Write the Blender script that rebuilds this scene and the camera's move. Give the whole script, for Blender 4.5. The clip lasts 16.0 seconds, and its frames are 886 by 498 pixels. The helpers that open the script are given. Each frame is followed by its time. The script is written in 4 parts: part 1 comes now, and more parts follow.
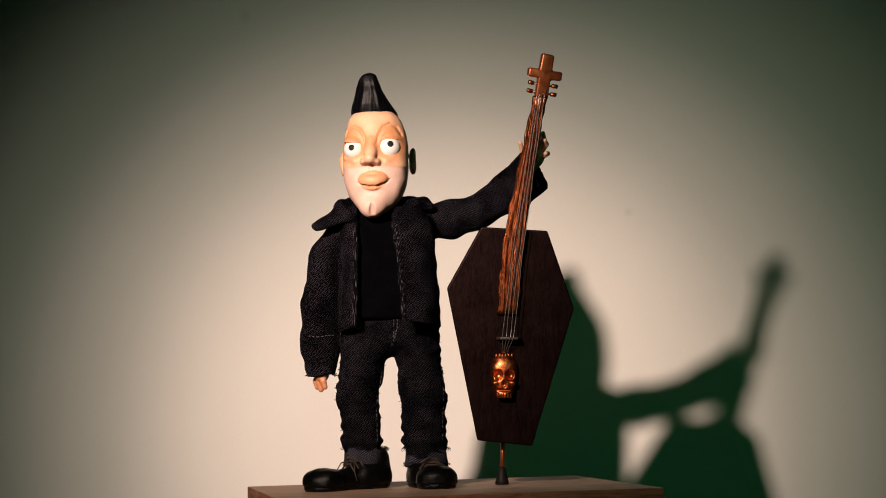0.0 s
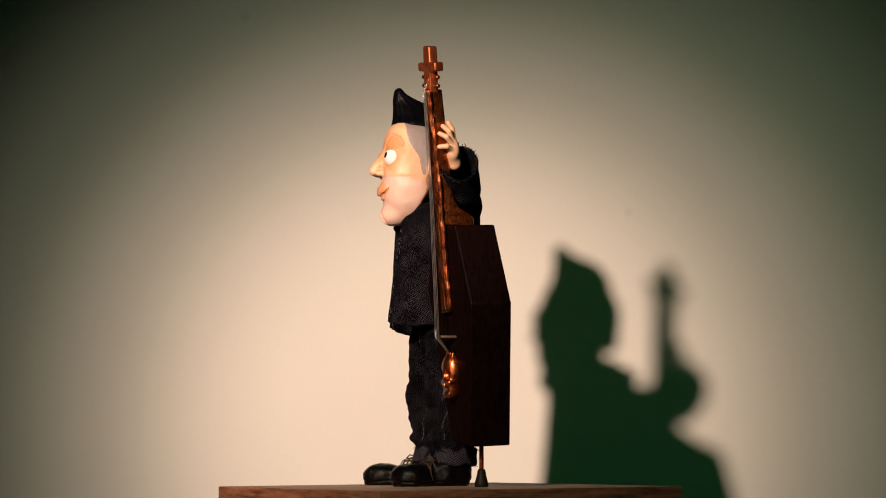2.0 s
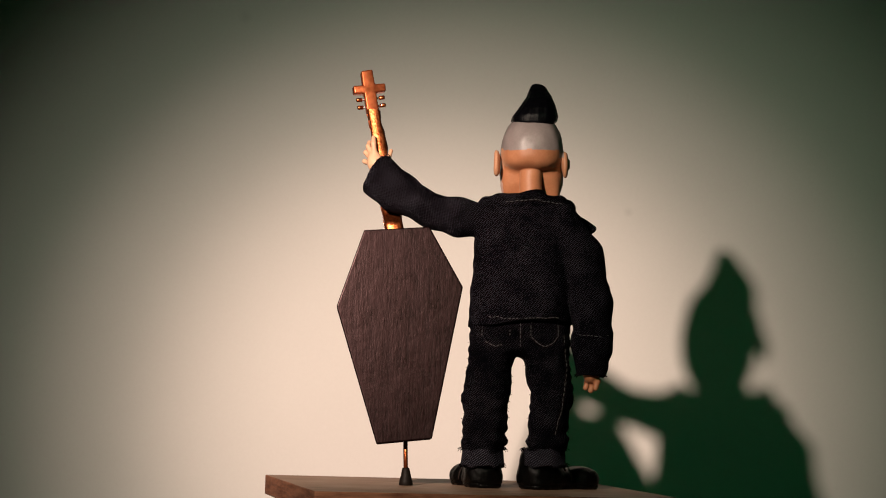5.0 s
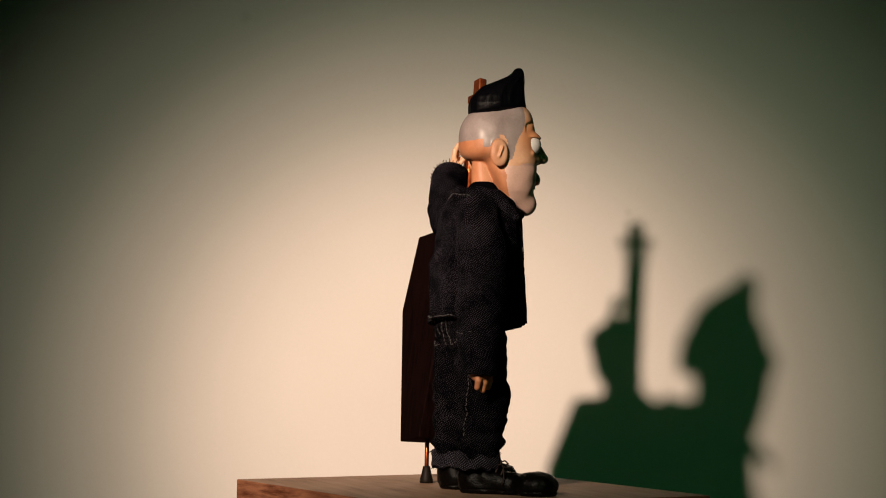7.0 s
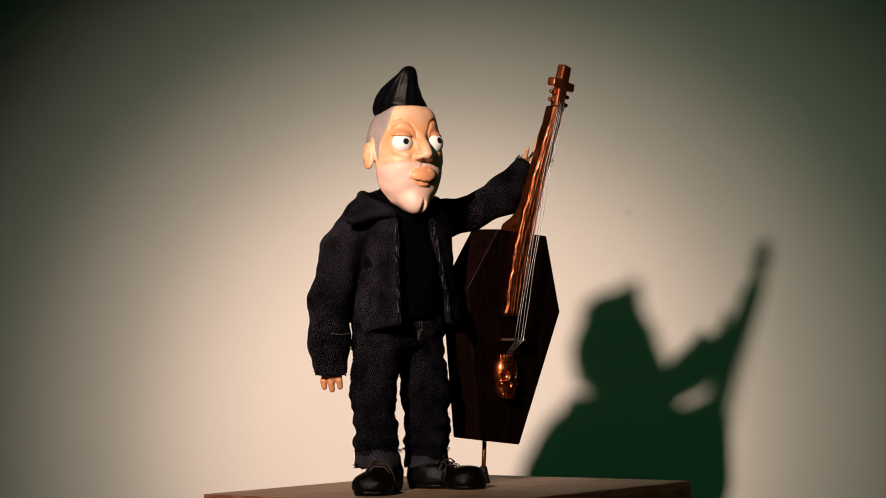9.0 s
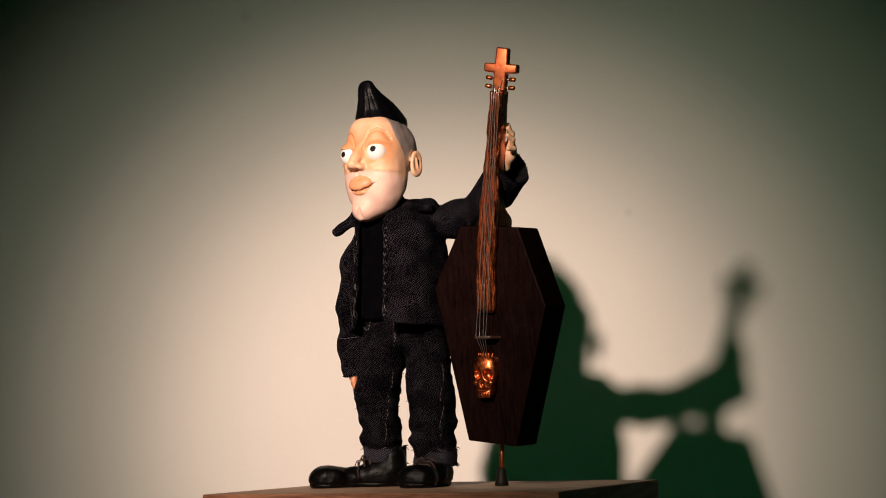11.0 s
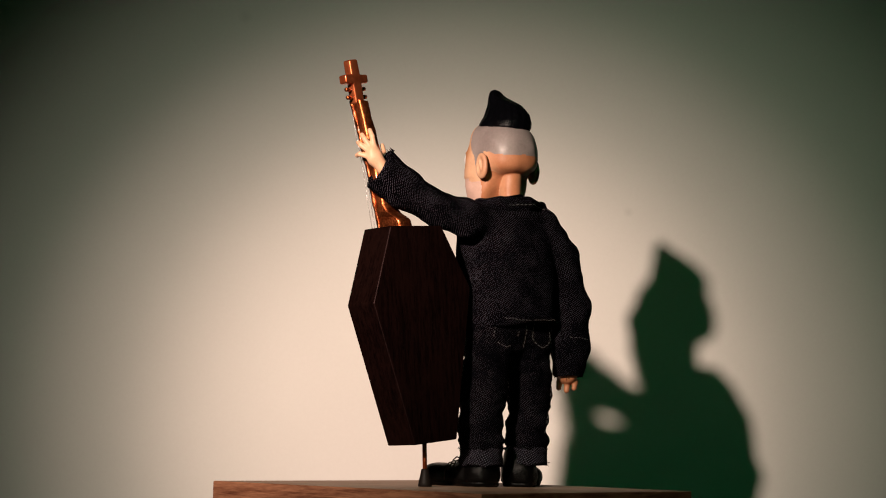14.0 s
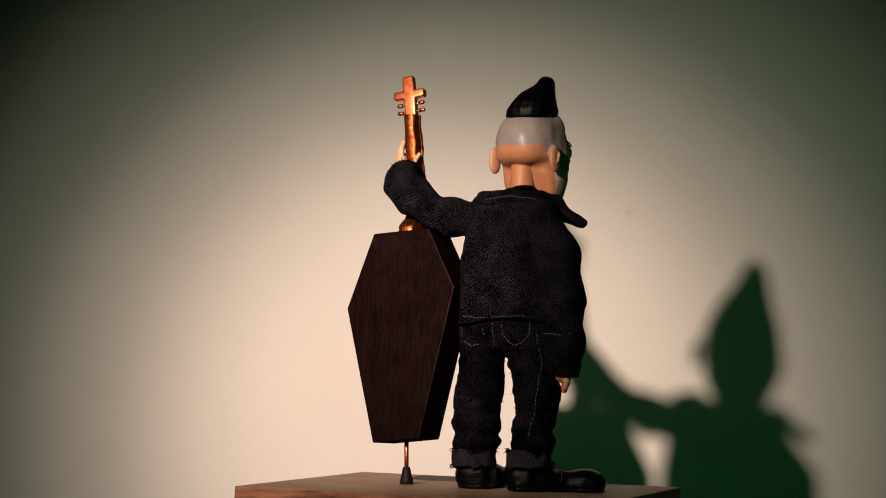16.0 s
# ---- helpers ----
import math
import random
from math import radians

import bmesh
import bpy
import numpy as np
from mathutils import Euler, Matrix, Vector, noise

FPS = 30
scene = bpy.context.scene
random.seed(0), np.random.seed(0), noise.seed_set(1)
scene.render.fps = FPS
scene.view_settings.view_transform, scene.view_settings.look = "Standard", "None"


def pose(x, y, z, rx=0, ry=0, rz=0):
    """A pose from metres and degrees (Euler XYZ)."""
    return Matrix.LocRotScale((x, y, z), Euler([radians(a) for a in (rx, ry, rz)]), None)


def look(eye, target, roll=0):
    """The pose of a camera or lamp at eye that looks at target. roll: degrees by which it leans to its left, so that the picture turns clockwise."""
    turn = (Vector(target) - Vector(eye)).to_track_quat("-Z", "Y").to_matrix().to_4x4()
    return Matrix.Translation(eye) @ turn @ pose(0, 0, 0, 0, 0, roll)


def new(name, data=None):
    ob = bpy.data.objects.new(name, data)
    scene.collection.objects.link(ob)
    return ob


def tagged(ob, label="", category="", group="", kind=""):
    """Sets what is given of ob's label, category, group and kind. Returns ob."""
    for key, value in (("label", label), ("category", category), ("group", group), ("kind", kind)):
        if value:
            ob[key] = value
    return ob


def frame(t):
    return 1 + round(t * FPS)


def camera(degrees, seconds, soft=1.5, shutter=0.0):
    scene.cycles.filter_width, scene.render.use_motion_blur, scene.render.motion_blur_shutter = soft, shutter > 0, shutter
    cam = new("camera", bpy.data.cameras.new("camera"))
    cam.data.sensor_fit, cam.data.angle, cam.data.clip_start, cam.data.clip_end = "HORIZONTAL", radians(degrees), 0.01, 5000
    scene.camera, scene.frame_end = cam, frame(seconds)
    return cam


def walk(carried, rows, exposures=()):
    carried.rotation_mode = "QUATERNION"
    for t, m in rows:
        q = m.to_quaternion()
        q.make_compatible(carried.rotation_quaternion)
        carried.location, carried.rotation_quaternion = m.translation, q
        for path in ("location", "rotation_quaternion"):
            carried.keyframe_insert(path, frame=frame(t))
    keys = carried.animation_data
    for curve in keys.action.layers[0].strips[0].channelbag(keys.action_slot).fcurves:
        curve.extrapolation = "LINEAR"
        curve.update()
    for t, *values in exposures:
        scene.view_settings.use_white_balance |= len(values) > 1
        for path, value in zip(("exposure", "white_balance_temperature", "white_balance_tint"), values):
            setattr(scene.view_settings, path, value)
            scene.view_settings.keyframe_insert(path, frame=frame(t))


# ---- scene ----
# The camera stands still; the figure, its instrument and the board turn on a turntable.
EYE = Vector((0.0, -1.6483, 0.0737))
AIM = Vector((-0.00562, 0.99769, 0.06776))
cam = camera(23.86, 16.0, 1.05)
# The clip's automatic white balance turns warmer each time the figure stands edge on.
WARMTH = [(0.0, 6230), (0.5, 6300), (1.0, 6330), (1.5, 6500), (2.0, 6750), (2.5, 6780), (3.0, 6700), (3.5, 6430), (4.2, 6230), (5.2, 6230), (6.3, 6300), (6.8, 6550), (7.2, 6900),
          (7.5, 7080), (8.0, 6950), (8.5, 6550), (9.0, 6300), (10.1, 6230), (11.3, 6380), (12.0, 6540), (12.5, 6880), (13.0, 6950), (13.5, 6600), (14.0, 6270), (15.0, 6260), (15.5, 6430), (16.0, 6380)]
walk(cam, [(0.0, look(EYE, EYE + AIM, 0.21)), (16.0, look(EYE, EYE + AIM, 0.21))], [(t, -0.03, k, 10) for t, k in WARMTH])
TURN_SECONDS = 10.104
WALL_Y = 0.95
# The pale backdrop leans back a little and stands a few degrees askew: y = 0.5205 - 0.073 x + 0.1323 (z - 0.1).
BACKDROP_AT, BACKDROP_SKEW, BACKDROP_LEAN = Vector((0.0, 0.5205, 0.1)), -0.073, 0.1323

# ---------------------------------------------------------------- light
world = bpy.data.worlds.new("world")
world.use_nodes = True
world.node_tree.nodes["Background"].inputs[0].default_value = (0.004, 0.02, 0.008, 1)
world.node_tree.nodes["Background"].inputs[1].default_value = 0.05
scene.world = world


def lamp(name, kind, energy, color, m):
    data = bpy.data.lights.new(name, kind)
    data.energy, data.color = energy, color
    ob = new(name, data)
    ob.matrix_world = m
    return ob


# One warm lamp in front, with a hot core, its beam and the spill round it.
LAMP_AT = look((-0.4450, -1.1448, 0.563), (-0.013, 0.512, 0.047))
for name, watts, tint, wide in (("spot_lamp_core", 73, (1.0, 0.68, 0.53), 23.2), ("spot_lamp_beam", 71, (1.0, 0.722, 0.578), 31.4), ("spot_lamp_spill", 28, (0.90, 0.85, 0.65), 43.4)):
    spot = lamp(name, "SPOT", watts, tint, LAMP_AT)
    spot.data.spot_size, spot.data.spot_blend, spot.data.shadow_soft_size = radians(wide), 1.0, 0.026
# Dim green wash added behind the camera, its source unseen, to tint the shadows.
wash = lamp("added_green_wash", "SPOT", 15, (0.10, 1.0, 0.32), look((0.5, -2.9, 1.3), (0.138, 0.51, 0.10)))
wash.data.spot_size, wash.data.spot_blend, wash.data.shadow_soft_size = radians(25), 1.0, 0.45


# ---------------------------------------------------------------- materials
def nodes_of(name):
    m = bpy.data.materials.new(name)
    m.use_nodes = True
    nt = m.node_tree
    return m, nt, nt.nodes["Principled BSDF"]


def add(nt, kind, **values):
    n = nt.nodes.new(kind)
    for k, v in values.items():
        n.inputs[k].default_value = v
    return n


def ramp(nt, source, stops):
    r = nt.nodes.new("ShaderNodeValToRGB")
    while len(r.color_ramp.elements) < len(stops):
        r.color_ramp.elements.new(0.5)
    for e, (p, c) in zip(r.color_ramp.elements, stops):
        e.position, e.color = p, (*c, 1)
    nt.links.new(source, r.inputs[0])
    return r.outputs[0]


def math_node(nt, op, a, b=None, c=None):
    n = nt.nodes.new("ShaderNodeMath")
    n.operation = op
    for i, v in enumerate((a, b, c)):
        if v is None:
            continue
        if isinstance(v, (int, float)):
            n.inputs[i].default_value = v
        else:
            nt.links.new(v, n.inputs[i])
    return n.outputs[0]


def coords(nt, scale=(1, 1, 1), turn=(0, 0, 0)):
    c = nt.nodes.new("ShaderNodeTexCoord")
    m = nt.nodes.new("ShaderNodeMapping")
    m.inputs["Scale"].default_value = scale
    m.inputs["Rotation"].default_value = turn
    nt.links.new(c.outputs["Object"], m.inputs[0])
    return m.outputs[0]


def noise_of(nt, vector, scale, detail=4, rough=0.55):
    n = add(nt, "ShaderNodeTexNoise", Scale=scale, Detail=detail, Roughness=rough)
    nt.links.new(vector, n.inputs["Vector"])
    return n.outputs["Fac"]


def bump(nt, bsdf, height, strength, distance):
    b = add(nt, "ShaderNodeBump", Strength=strength, Distance=distance)
    nt.links.new(height, b.inputs["Height"])
    nt.links.new(b.outputs[0], bsdf.inputs["Normal"])


def painted(name, dark, light, rough=0.6, scale=90, bump_by=0.3, metal=0.0, coat=0.0, grain=(1, 1, 1), depth=0.0004, spec=0.5):
    """A painted or natural surface: blotches, fine grain and relief."""
    m, nt, b = nodes_of(name)
    v = coords(nt, grain)
    big, fine = noise_of(nt, v, scale, 5), noise_of(nt, v, scale * 9, 4, 0.7)
    both = math_node(nt, "MULTIPLY_ADD", fine, 0.45, math_node(nt, "MULTIPLY", big, 0.6))
    nt.links.new(ramp(nt, both, [(0.34, dark), (0.70, light)]), b.inputs["Base Color"])
    rr = math_node(nt, "MULTIPLY_ADD", fine, 0.25, rough - 0.12)
    nt.links.new(rr, b.inputs["Roughness"])
    b.inputs["Metallic"].default_value, b.inputs["Coat Weight"].default_value = metal, coat
    b.inputs["Coat Roughness"].default_value = 0.18
    b.inputs["Specular IOR Level"].default_value = spec
    bump(nt, b, both, bump_by, depth)
    return m


def metal_paint(name, dark, light, rough, scale, depth, grain=(1, 1, 1)):
    """Brushed-on metal paint over carved wood: broad lumps, worn darker patches, few fine grains."""
    m, nt, b = nodes_of(name)
    v = coords(nt, grain)
    lump, fine = noise_of(nt, v, scale, 2, 0.5), noise_of(nt, v, scale * 4, 3, 0.6)
    both = math_node(nt, "MULTIPLY_ADD", fine, 0.4, math_node(nt, "MULTIPLY", lump, 0.6))
    nt.links.new(ramp(nt, both, [(0.36, dark), (0.62, light)]), b.inputs["Base Color"])
    nt.links.new(math_node(nt, "MULTIPLY_ADD", fine, 0.30, rough - 0.15), b.inputs["Roughness"])
    b.inputs["Metallic"].default_value = 1.0
    b.inputs["Coat Weight"].default_value = 0.35
    b.inputs["Coat Roughness"].default_value = 0.12
    bump(nt, b, both, 1.0, depth)
    return m


def denim(name, base, thread, amount=0.5, pitch=0.0016):
    """Twill: pale weft dashes on slanting lines over a near black warp."""
    m, nt, b = nodes_of(name)
    a = nt.nodes.new("ShaderNodeAttribute")
    a.attribute_name = "weave"
    s = nt.nodes.new("ShaderNodeSeparateXYZ")
    warp = noise_of(nt, a.outputs["Vector"], 160, 3)
    nt.links.new(a.outputs["Vector"], s.inputs[0])
    u = math_node(nt, "MULTIPLY_ADD", warp, 0.0010, s.outputs[0])
    v = math_node(nt, "MULTIPLY_ADD", warp, 0.0008, s.outputs[1])
    k = 2 * math.pi / pitch
    diag = math_node(nt, "SINE", math_node(nt, "MULTIPLY", math_node(nt, "MULTIPLY_ADD", u, -0.75, v), k))
    along = math_node(nt, "SINE", math_node(nt, "MULTIPLY", math_node(nt, "MULTIPLY_ADD", v, 0.35, u), k * 1.35))
    tex = nt.nodes.new("ShaderNodeTexCoord")
    patch = noise_of(nt, tex.outputs["Object"], 70, 4, 0.6)
    speck = noise_of(nt, tex.outputs["Object"], 900, 2, 0.7)
    h = math_node(nt, "ADD", math_node(nt, "MULTIPLY", diag, 0.66), math_node(nt, "MULTIPLY", along, 0.34))
    h = math_node(nt, "ADD", h, math_node(nt, "MULTIPLY_ADD", patch, 0.6, -0.3))
    h = math_node(nt, "ADD", h, math_node(nt, "MULTIPLY_ADD", speck, 0.4, -0.2))
    f = math_node(nt, "MULTIPLY_ADD", h, 0.5, 0.5)
    lo = 1.0 - amount * 0.4
    nt.links.new(ramp(nt, f, [(0.0, base), (lo - 0.05, base), (min(lo + 0.03, 1), thread)]), b.inputs["Base Color"])
    b.inputs["Roughness"].default_value = 0.9
    b.inputs["Specular IOR Level"].default_value = 0.01
    bump(nt, b, h, 0.5, 0.0004)
    return m


def wall_material():
    m, nt, b = nodes_of("painted_plaster")
    v = coords(nt)
    big, fine = noise_of(nt, v, 2.5, 4), noise_of(nt, v, 260, 5, 0.7)
    both = math_node(nt, "MULTIPLY_ADD", fine, 0.25, math_node(nt, "MULTIPLY", big, 0.75))
    nt.links.new(ramp(nt, both, [(0.3, (0.66, 0.64, 0.61)), (0.7, (0.74, 0.72, 0.69))]), b.inputs["Base Color"])
    paint = b.inputs["Base Color"].links[0].from_socket
    for place, size in (((-0.2262, 0.5867, 0.4755), 0.009), ((0.1806, 0.5286, 0.2606), 0.006)):
        far = nt.nodes.new("ShaderNodeVectorMath")
        far.operation = "DISTANCE"
        nt.links.new(v, far.inputs[0])
        far.inputs[1].default_value = place
        near = ramp(nt, math_node(nt, "DIVIDE", far.outputs["Value"], size), [(0.1, (0.90, 0.90, 0.90)), (1.0, (1, 1, 1))])
        mix = nt.nodes.new("ShaderNodeMix")
        mix.data_type, mix.blend_type = "RGBA", "MULTIPLY"
        mix.inputs[0].default_value = 1.0
        nt.links.new(paint, mix.inputs[6])
        nt.links.new(near, mix.inputs[7])
        paint = mix.outputs[2]
    nt.links.new(paint, b.inputs["Base Color"])
    b.inputs["Roughness"].default_value = 0.85
    b.inputs["Specular IOR Level"].default_value = 0.2
    bump(nt, b, fine, 0.12, 0.0006)
    return m


def wood_material(name, dark, mid, light, scale, stretch, rough, coat=0.0, rings=0.6, spec=0.3, lumps=0.0):
    """Grain lines drawn out along one axis, with pores and patches."""
    m, nt, b = nodes_of(name)
    v = coords(nt, stretch)
    bend = noise_of(nt, coords(nt), 14, 3)
    streak = noise_of(nt, v, scale, 6, 0.65)
    pores = noise_of(nt, v, scale * 5, 3, 0.6)
    f = math_node(nt, "ADD", math_node(nt, "MULTIPLY", streak, rings), math_node(nt, "MULTIPLY", pores, 0.32))
    f = math_node(nt, "ADD", f, math_node(nt, "MULTIPLY", bend, 0.25))
    nt.links.new(ramp(nt, f, [(0.40, dark), (0.56, mid), (0.76, light)]), b.inputs["Base Color"])
    worn = noise_of(nt, coords(nt), 45, 4, 0.65)
    gloss = math_node(nt, "MULTIPLY_ADD", worn, 0.30, math_node(nt, "MULTIPLY_ADD", pores, 0.30, rough - 0.30))
    nt.links.new(gloss, b.inputs["Roughness"])
    b.inputs["Coat Weight"].default_value = coat
    b.inputs["Coat Roughness"].default_value = 0.3
    b.inputs["Specular IOR Level"].default_value = spec
    lump = noise_of(nt, coords(nt), 110, 2, 0.5)
    bump(nt, b, math_node(nt, "MULTIPLY_ADD", lump, lumps, f), 0.35, 0.0005)
    return m


def satin(m, amount, tint):
    """Thin satin varnish: a constant faint gloss over the stain."""
    nt = m.node_tree
    b = nt.nodes["Principled BSDF"]
    matt, shine, mix = (nt.nodes.new(k) for k in ("ShaderNodeBsdfDiffuse", "ShaderNodeBsdfGlossy", "ShaderNodeMixShader"))
    for socket, ends in (("Base Color", (matt.inputs["Color"],)), ("Roughness", (shine.inputs["Roughness"],)), ("Normal", (matt.inputs["Normal"], shine.inputs["Normal"]))):
        for end in ends:
            nt.links.new(b.inputs[socket].links[0].from_socket, end)
    shine.inputs["Color"].default_value = (*tint, 1)
    mix.inputs[0].default_value = amount
    nt.links.new(matt.outputs[0], mix.inputs[1])
    nt.links.new(shine.outputs[0], mix.inputs[2])
    nt.links.new(mix.outputs[0], nt.nodes["Material Output"].inputs["Surface"])
    nt.nodes.remove(b)


WALL = wall_material()
DARK_PAINT = painted("dark_room_paint", (0.05, 0.055, 0.05), (0.08, 0.085, 0.08), 0.9, 3)
FLOOR_MAT = painted("dark_floor", (0.03, 0.03, 0.03), (0.06, 0.055, 0.05), 0.8, 8)
METAL = painted("grey_metal", (0.10, 0.10, 0.11), (0.16, 0.16, 0.17), 0.4, 40, metal=0.8)
EYE_RINGS = ((-0.0782, -0.0330, 0.265), (-0.0511, -0.0354, 0.266))


def skin_material():
    """Pale paint on the face, deeper terracotta round the back of the head and neck."""
    m, nt, b = nodes_of("painted_skin")
    v = coords(nt)
    big, fine = noise_of(nt, v, 60, 5), noise_of(nt, v, 520, 4, 0.7)
    both = math_node(nt, "MULTIPLY_ADD", fine, 0.45, math_node(nt, "MULTIPLY", big, 0.6))
    pale = ramp(nt, both, [(0.34, (0.56, 0.322, 0.195)), (0.70, (0.66, 0.405, 0.262))])
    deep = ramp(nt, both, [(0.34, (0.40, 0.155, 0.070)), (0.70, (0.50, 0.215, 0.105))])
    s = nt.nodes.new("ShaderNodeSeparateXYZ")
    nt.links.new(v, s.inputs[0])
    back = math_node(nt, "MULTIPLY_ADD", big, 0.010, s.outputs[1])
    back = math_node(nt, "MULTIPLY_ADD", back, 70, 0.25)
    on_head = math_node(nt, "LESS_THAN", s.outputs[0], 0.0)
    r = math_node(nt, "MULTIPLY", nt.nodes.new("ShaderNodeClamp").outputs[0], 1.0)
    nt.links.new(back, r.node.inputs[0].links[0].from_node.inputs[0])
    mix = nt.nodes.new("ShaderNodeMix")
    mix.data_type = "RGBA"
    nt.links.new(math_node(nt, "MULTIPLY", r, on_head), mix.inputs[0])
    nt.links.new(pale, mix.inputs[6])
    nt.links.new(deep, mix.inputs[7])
    # terracotta rings brushed round both eye sockets
    paint = mix.outputs[2]
    for eye in EYE_RINGS:
        far = nt.nodes.new("ShaderNodeVectorMath")
        far.operation = "DISTANCE"
        nt.links.new(v, far.inputs[0])
        far.inputs[1].default_value = eye
        near = math_node(nt, "MULTIPLY_ADD", big, 0.006, far.outputs["Value"])
        near = ramp(nt, math_node(nt, "MULTIPLY", near, 40), [(0.58, (0.85, 0.85, 0.85)), (0.92, (0, 0, 0))])
        ring = nt.nodes.new("ShaderNodeMix")
        ring.data_type = "RGBA"
        nt.links.new(near, ring.inputs[0])
        nt.links.new(paint, ring.inputs[6])
        ring.inputs[7].default_value = (0.52, 0.215, 0.088, 1)
        paint = ring.outputs[2]
    nt.links.new(paint, b.inputs["Base Color"])
    nt.links.new(math_node(nt, "MULTIPLY_ADD", fine, 0.25, 0.40), b.inputs["Roughness"])
    bump(nt, b, both, 0.4, 0.0005)
    return m


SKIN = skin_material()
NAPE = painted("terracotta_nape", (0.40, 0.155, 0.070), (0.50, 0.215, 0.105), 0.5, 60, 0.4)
LIPS = painted("painted_lips", (0.50, 0.215, 0.105), (0.60, 0.29, 0.155), 0.5, 80)
BEARD = painted("pale_beard_paint", (0.52, 0.335, 0.272), (0.63, 0.430, 0.362), 0.55, 70, 0.7, depth=0.0006)
STUBBLE = painted("grey_stubble_paint", (0.215, 0.178, 0.172), (0.30, 0.255, 0.247), 0.42, 60, 0.35)
HAIR = painted("glossy_black_hair", (0.0008, 0.0008, 0.0012), (0.0024, 0.0024, 0.0038), 0.34, 75, 0.5, grain=(5, 5, 0.5), depth=0.0007, spec=0.10)
EYE_WHITE = painted("eye_white", (0.60, 0.585, 0.575), (0.68, 0.67, 0.66), 0.48, 60, 0.1)
PUPIL = painted("pupil_black", (0.004, 0.004, 0.004), (0.008, 0.008, 0.008), 0.6, 60, 0.1, spec=0.15)
TEE = painted("black_jersey", (0.0006, 0.0006, 0.0009), (0.0016, 0.0016, 0.0024), 0.95, 120, 0.3, spec=0.01)
DENIM = denim("black_denim", (0.0004, 0.0004, 0.0008), (0.145, 0.131, 0.168), 0.128)
EDGE = denim("pale_woven_edge", (0.002, 0.002, 0.003), (0.18, 0.165, 0.168), 0.20, 0.0014)
PANTS = denim("washed_black_denim", (0.0004, 0.0004, 0.0008), (0.105, 0.095, 0.116), 0.118)
CUFF = denim("pale_turned_cuff", (0.004, 0.004, 0.006), (0.12, 0.11, 0.14), 0.44, 0.0019)
STITCH = painted("pale_thread", (0.07, 0.065, 0.062), (0.15, 0.14, 0.135), 0.9, 400)
SHOE = painted("black_shoe_leather", (0.0006, 0.0006, 0.0006), (0.002, 0.0018, 0.0018), 0.36, 80, 0.9, spec=0.14, depth=0.0009)
LACE = painted("brown_lace", (0.012, 0.006, 0.004), (0.03, 0.014, 0.010), 0.8, 300)
COFFIN = wood_material("dark_stained_wood", (0.0006, 0.00025, 0.0002), (0.0016, 0.0006, 0.0005), (0.0055, 0.0021, 0.0017), 42, (9, 9, 0.45), 0.36, 0.0, 0.8, 0.12, 1.1)
satin(COFFIN, 0.0125, (1.0, 0.64, 0.67))
COPPER = metal_paint("copper_paint", (0.32, 0.068, 0.020), (0.62, 0.180, 0.060), 0.40, 150, 0.0006)
RUBBED = metal_paint("rubbed_copper", (0.36, 0.080, 0.028), (0.54, 0.145, 0.054), 0.42, 60, 0.00022)

GOLD = metal_paint("bright_copper", (0.32, 0.064, 0.019), (0.60, 0.165, 0.055), 0.36, 120, 0.0004)
FINGERBOARD = metal_paint("streaked_copper", (0.040, 0.008, 0.003), (0.48, 0.125, 0.042), 0.35, 100, 0.0008, (6, 6, 0.5))
RUBBED.node_tree.nodes["Principled BSDF"].inputs["Metallic"].default_value = 0.85
WIRE = painted("steel_wire", (0.26, 0.25, 0.25), (0.42, 0.41, 0.40), 0.3, 200, metal=0.9)
RUBBER = painted("dark_rubber", (0.005, 0.004, 0.0035), (0.012, 0.008, 0.0065), 0.55, 150, spec=0.15)
BRIDGE = painted("dark_bridge_wood", (0.02, 0.010, 0.007), (0.05, 0.022, 0.014), 0.5, 150)
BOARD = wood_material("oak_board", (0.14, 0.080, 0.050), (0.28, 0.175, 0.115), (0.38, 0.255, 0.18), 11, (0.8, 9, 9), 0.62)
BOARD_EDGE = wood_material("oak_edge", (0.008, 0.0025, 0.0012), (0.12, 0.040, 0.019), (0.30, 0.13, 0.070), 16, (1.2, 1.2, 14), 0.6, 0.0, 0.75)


# ---------------------------------------------------------------- builders
def part(name, bm, material, parent=None, label="", smooth=True):
    """Links a bmesh as one mesh object under a thing or a part."""
    me = bpy.data.meshes.new(name)
    bmesh.ops.recalc_face_normals(bm, faces=bm.faces)
    bm.to_mesh(me)
    bm.free()
    for m in material if isinstance(material, (list, tuple)) else [material]:
        me.materials.append(m)
    if smooth:
        me.polygons.foreach_set("use_smooth", [True] * len(me.polygons))
    ob = new(name, me)
    ob.parent = parent
    if label:
        ob["label"] = label
    return ob


def box(lo, hi, bevel=0.0, m=None):
    bm = bmesh.new()
    bmesh.ops.create_cube(bm, size=1)
    for v in bm.verts:
        v.co = Vector([(a + b) / 2 + c * (b - a) for a, b, c in zip(lo, hi, v.co)])
    if bevel:
        bmesh.ops.bevel(bm, geom=bm.edges[:], offset=bevel, segments=3, profile=0.5, affect="EDGES")
    if m is not None:
        bm.transform(m)
    return bm


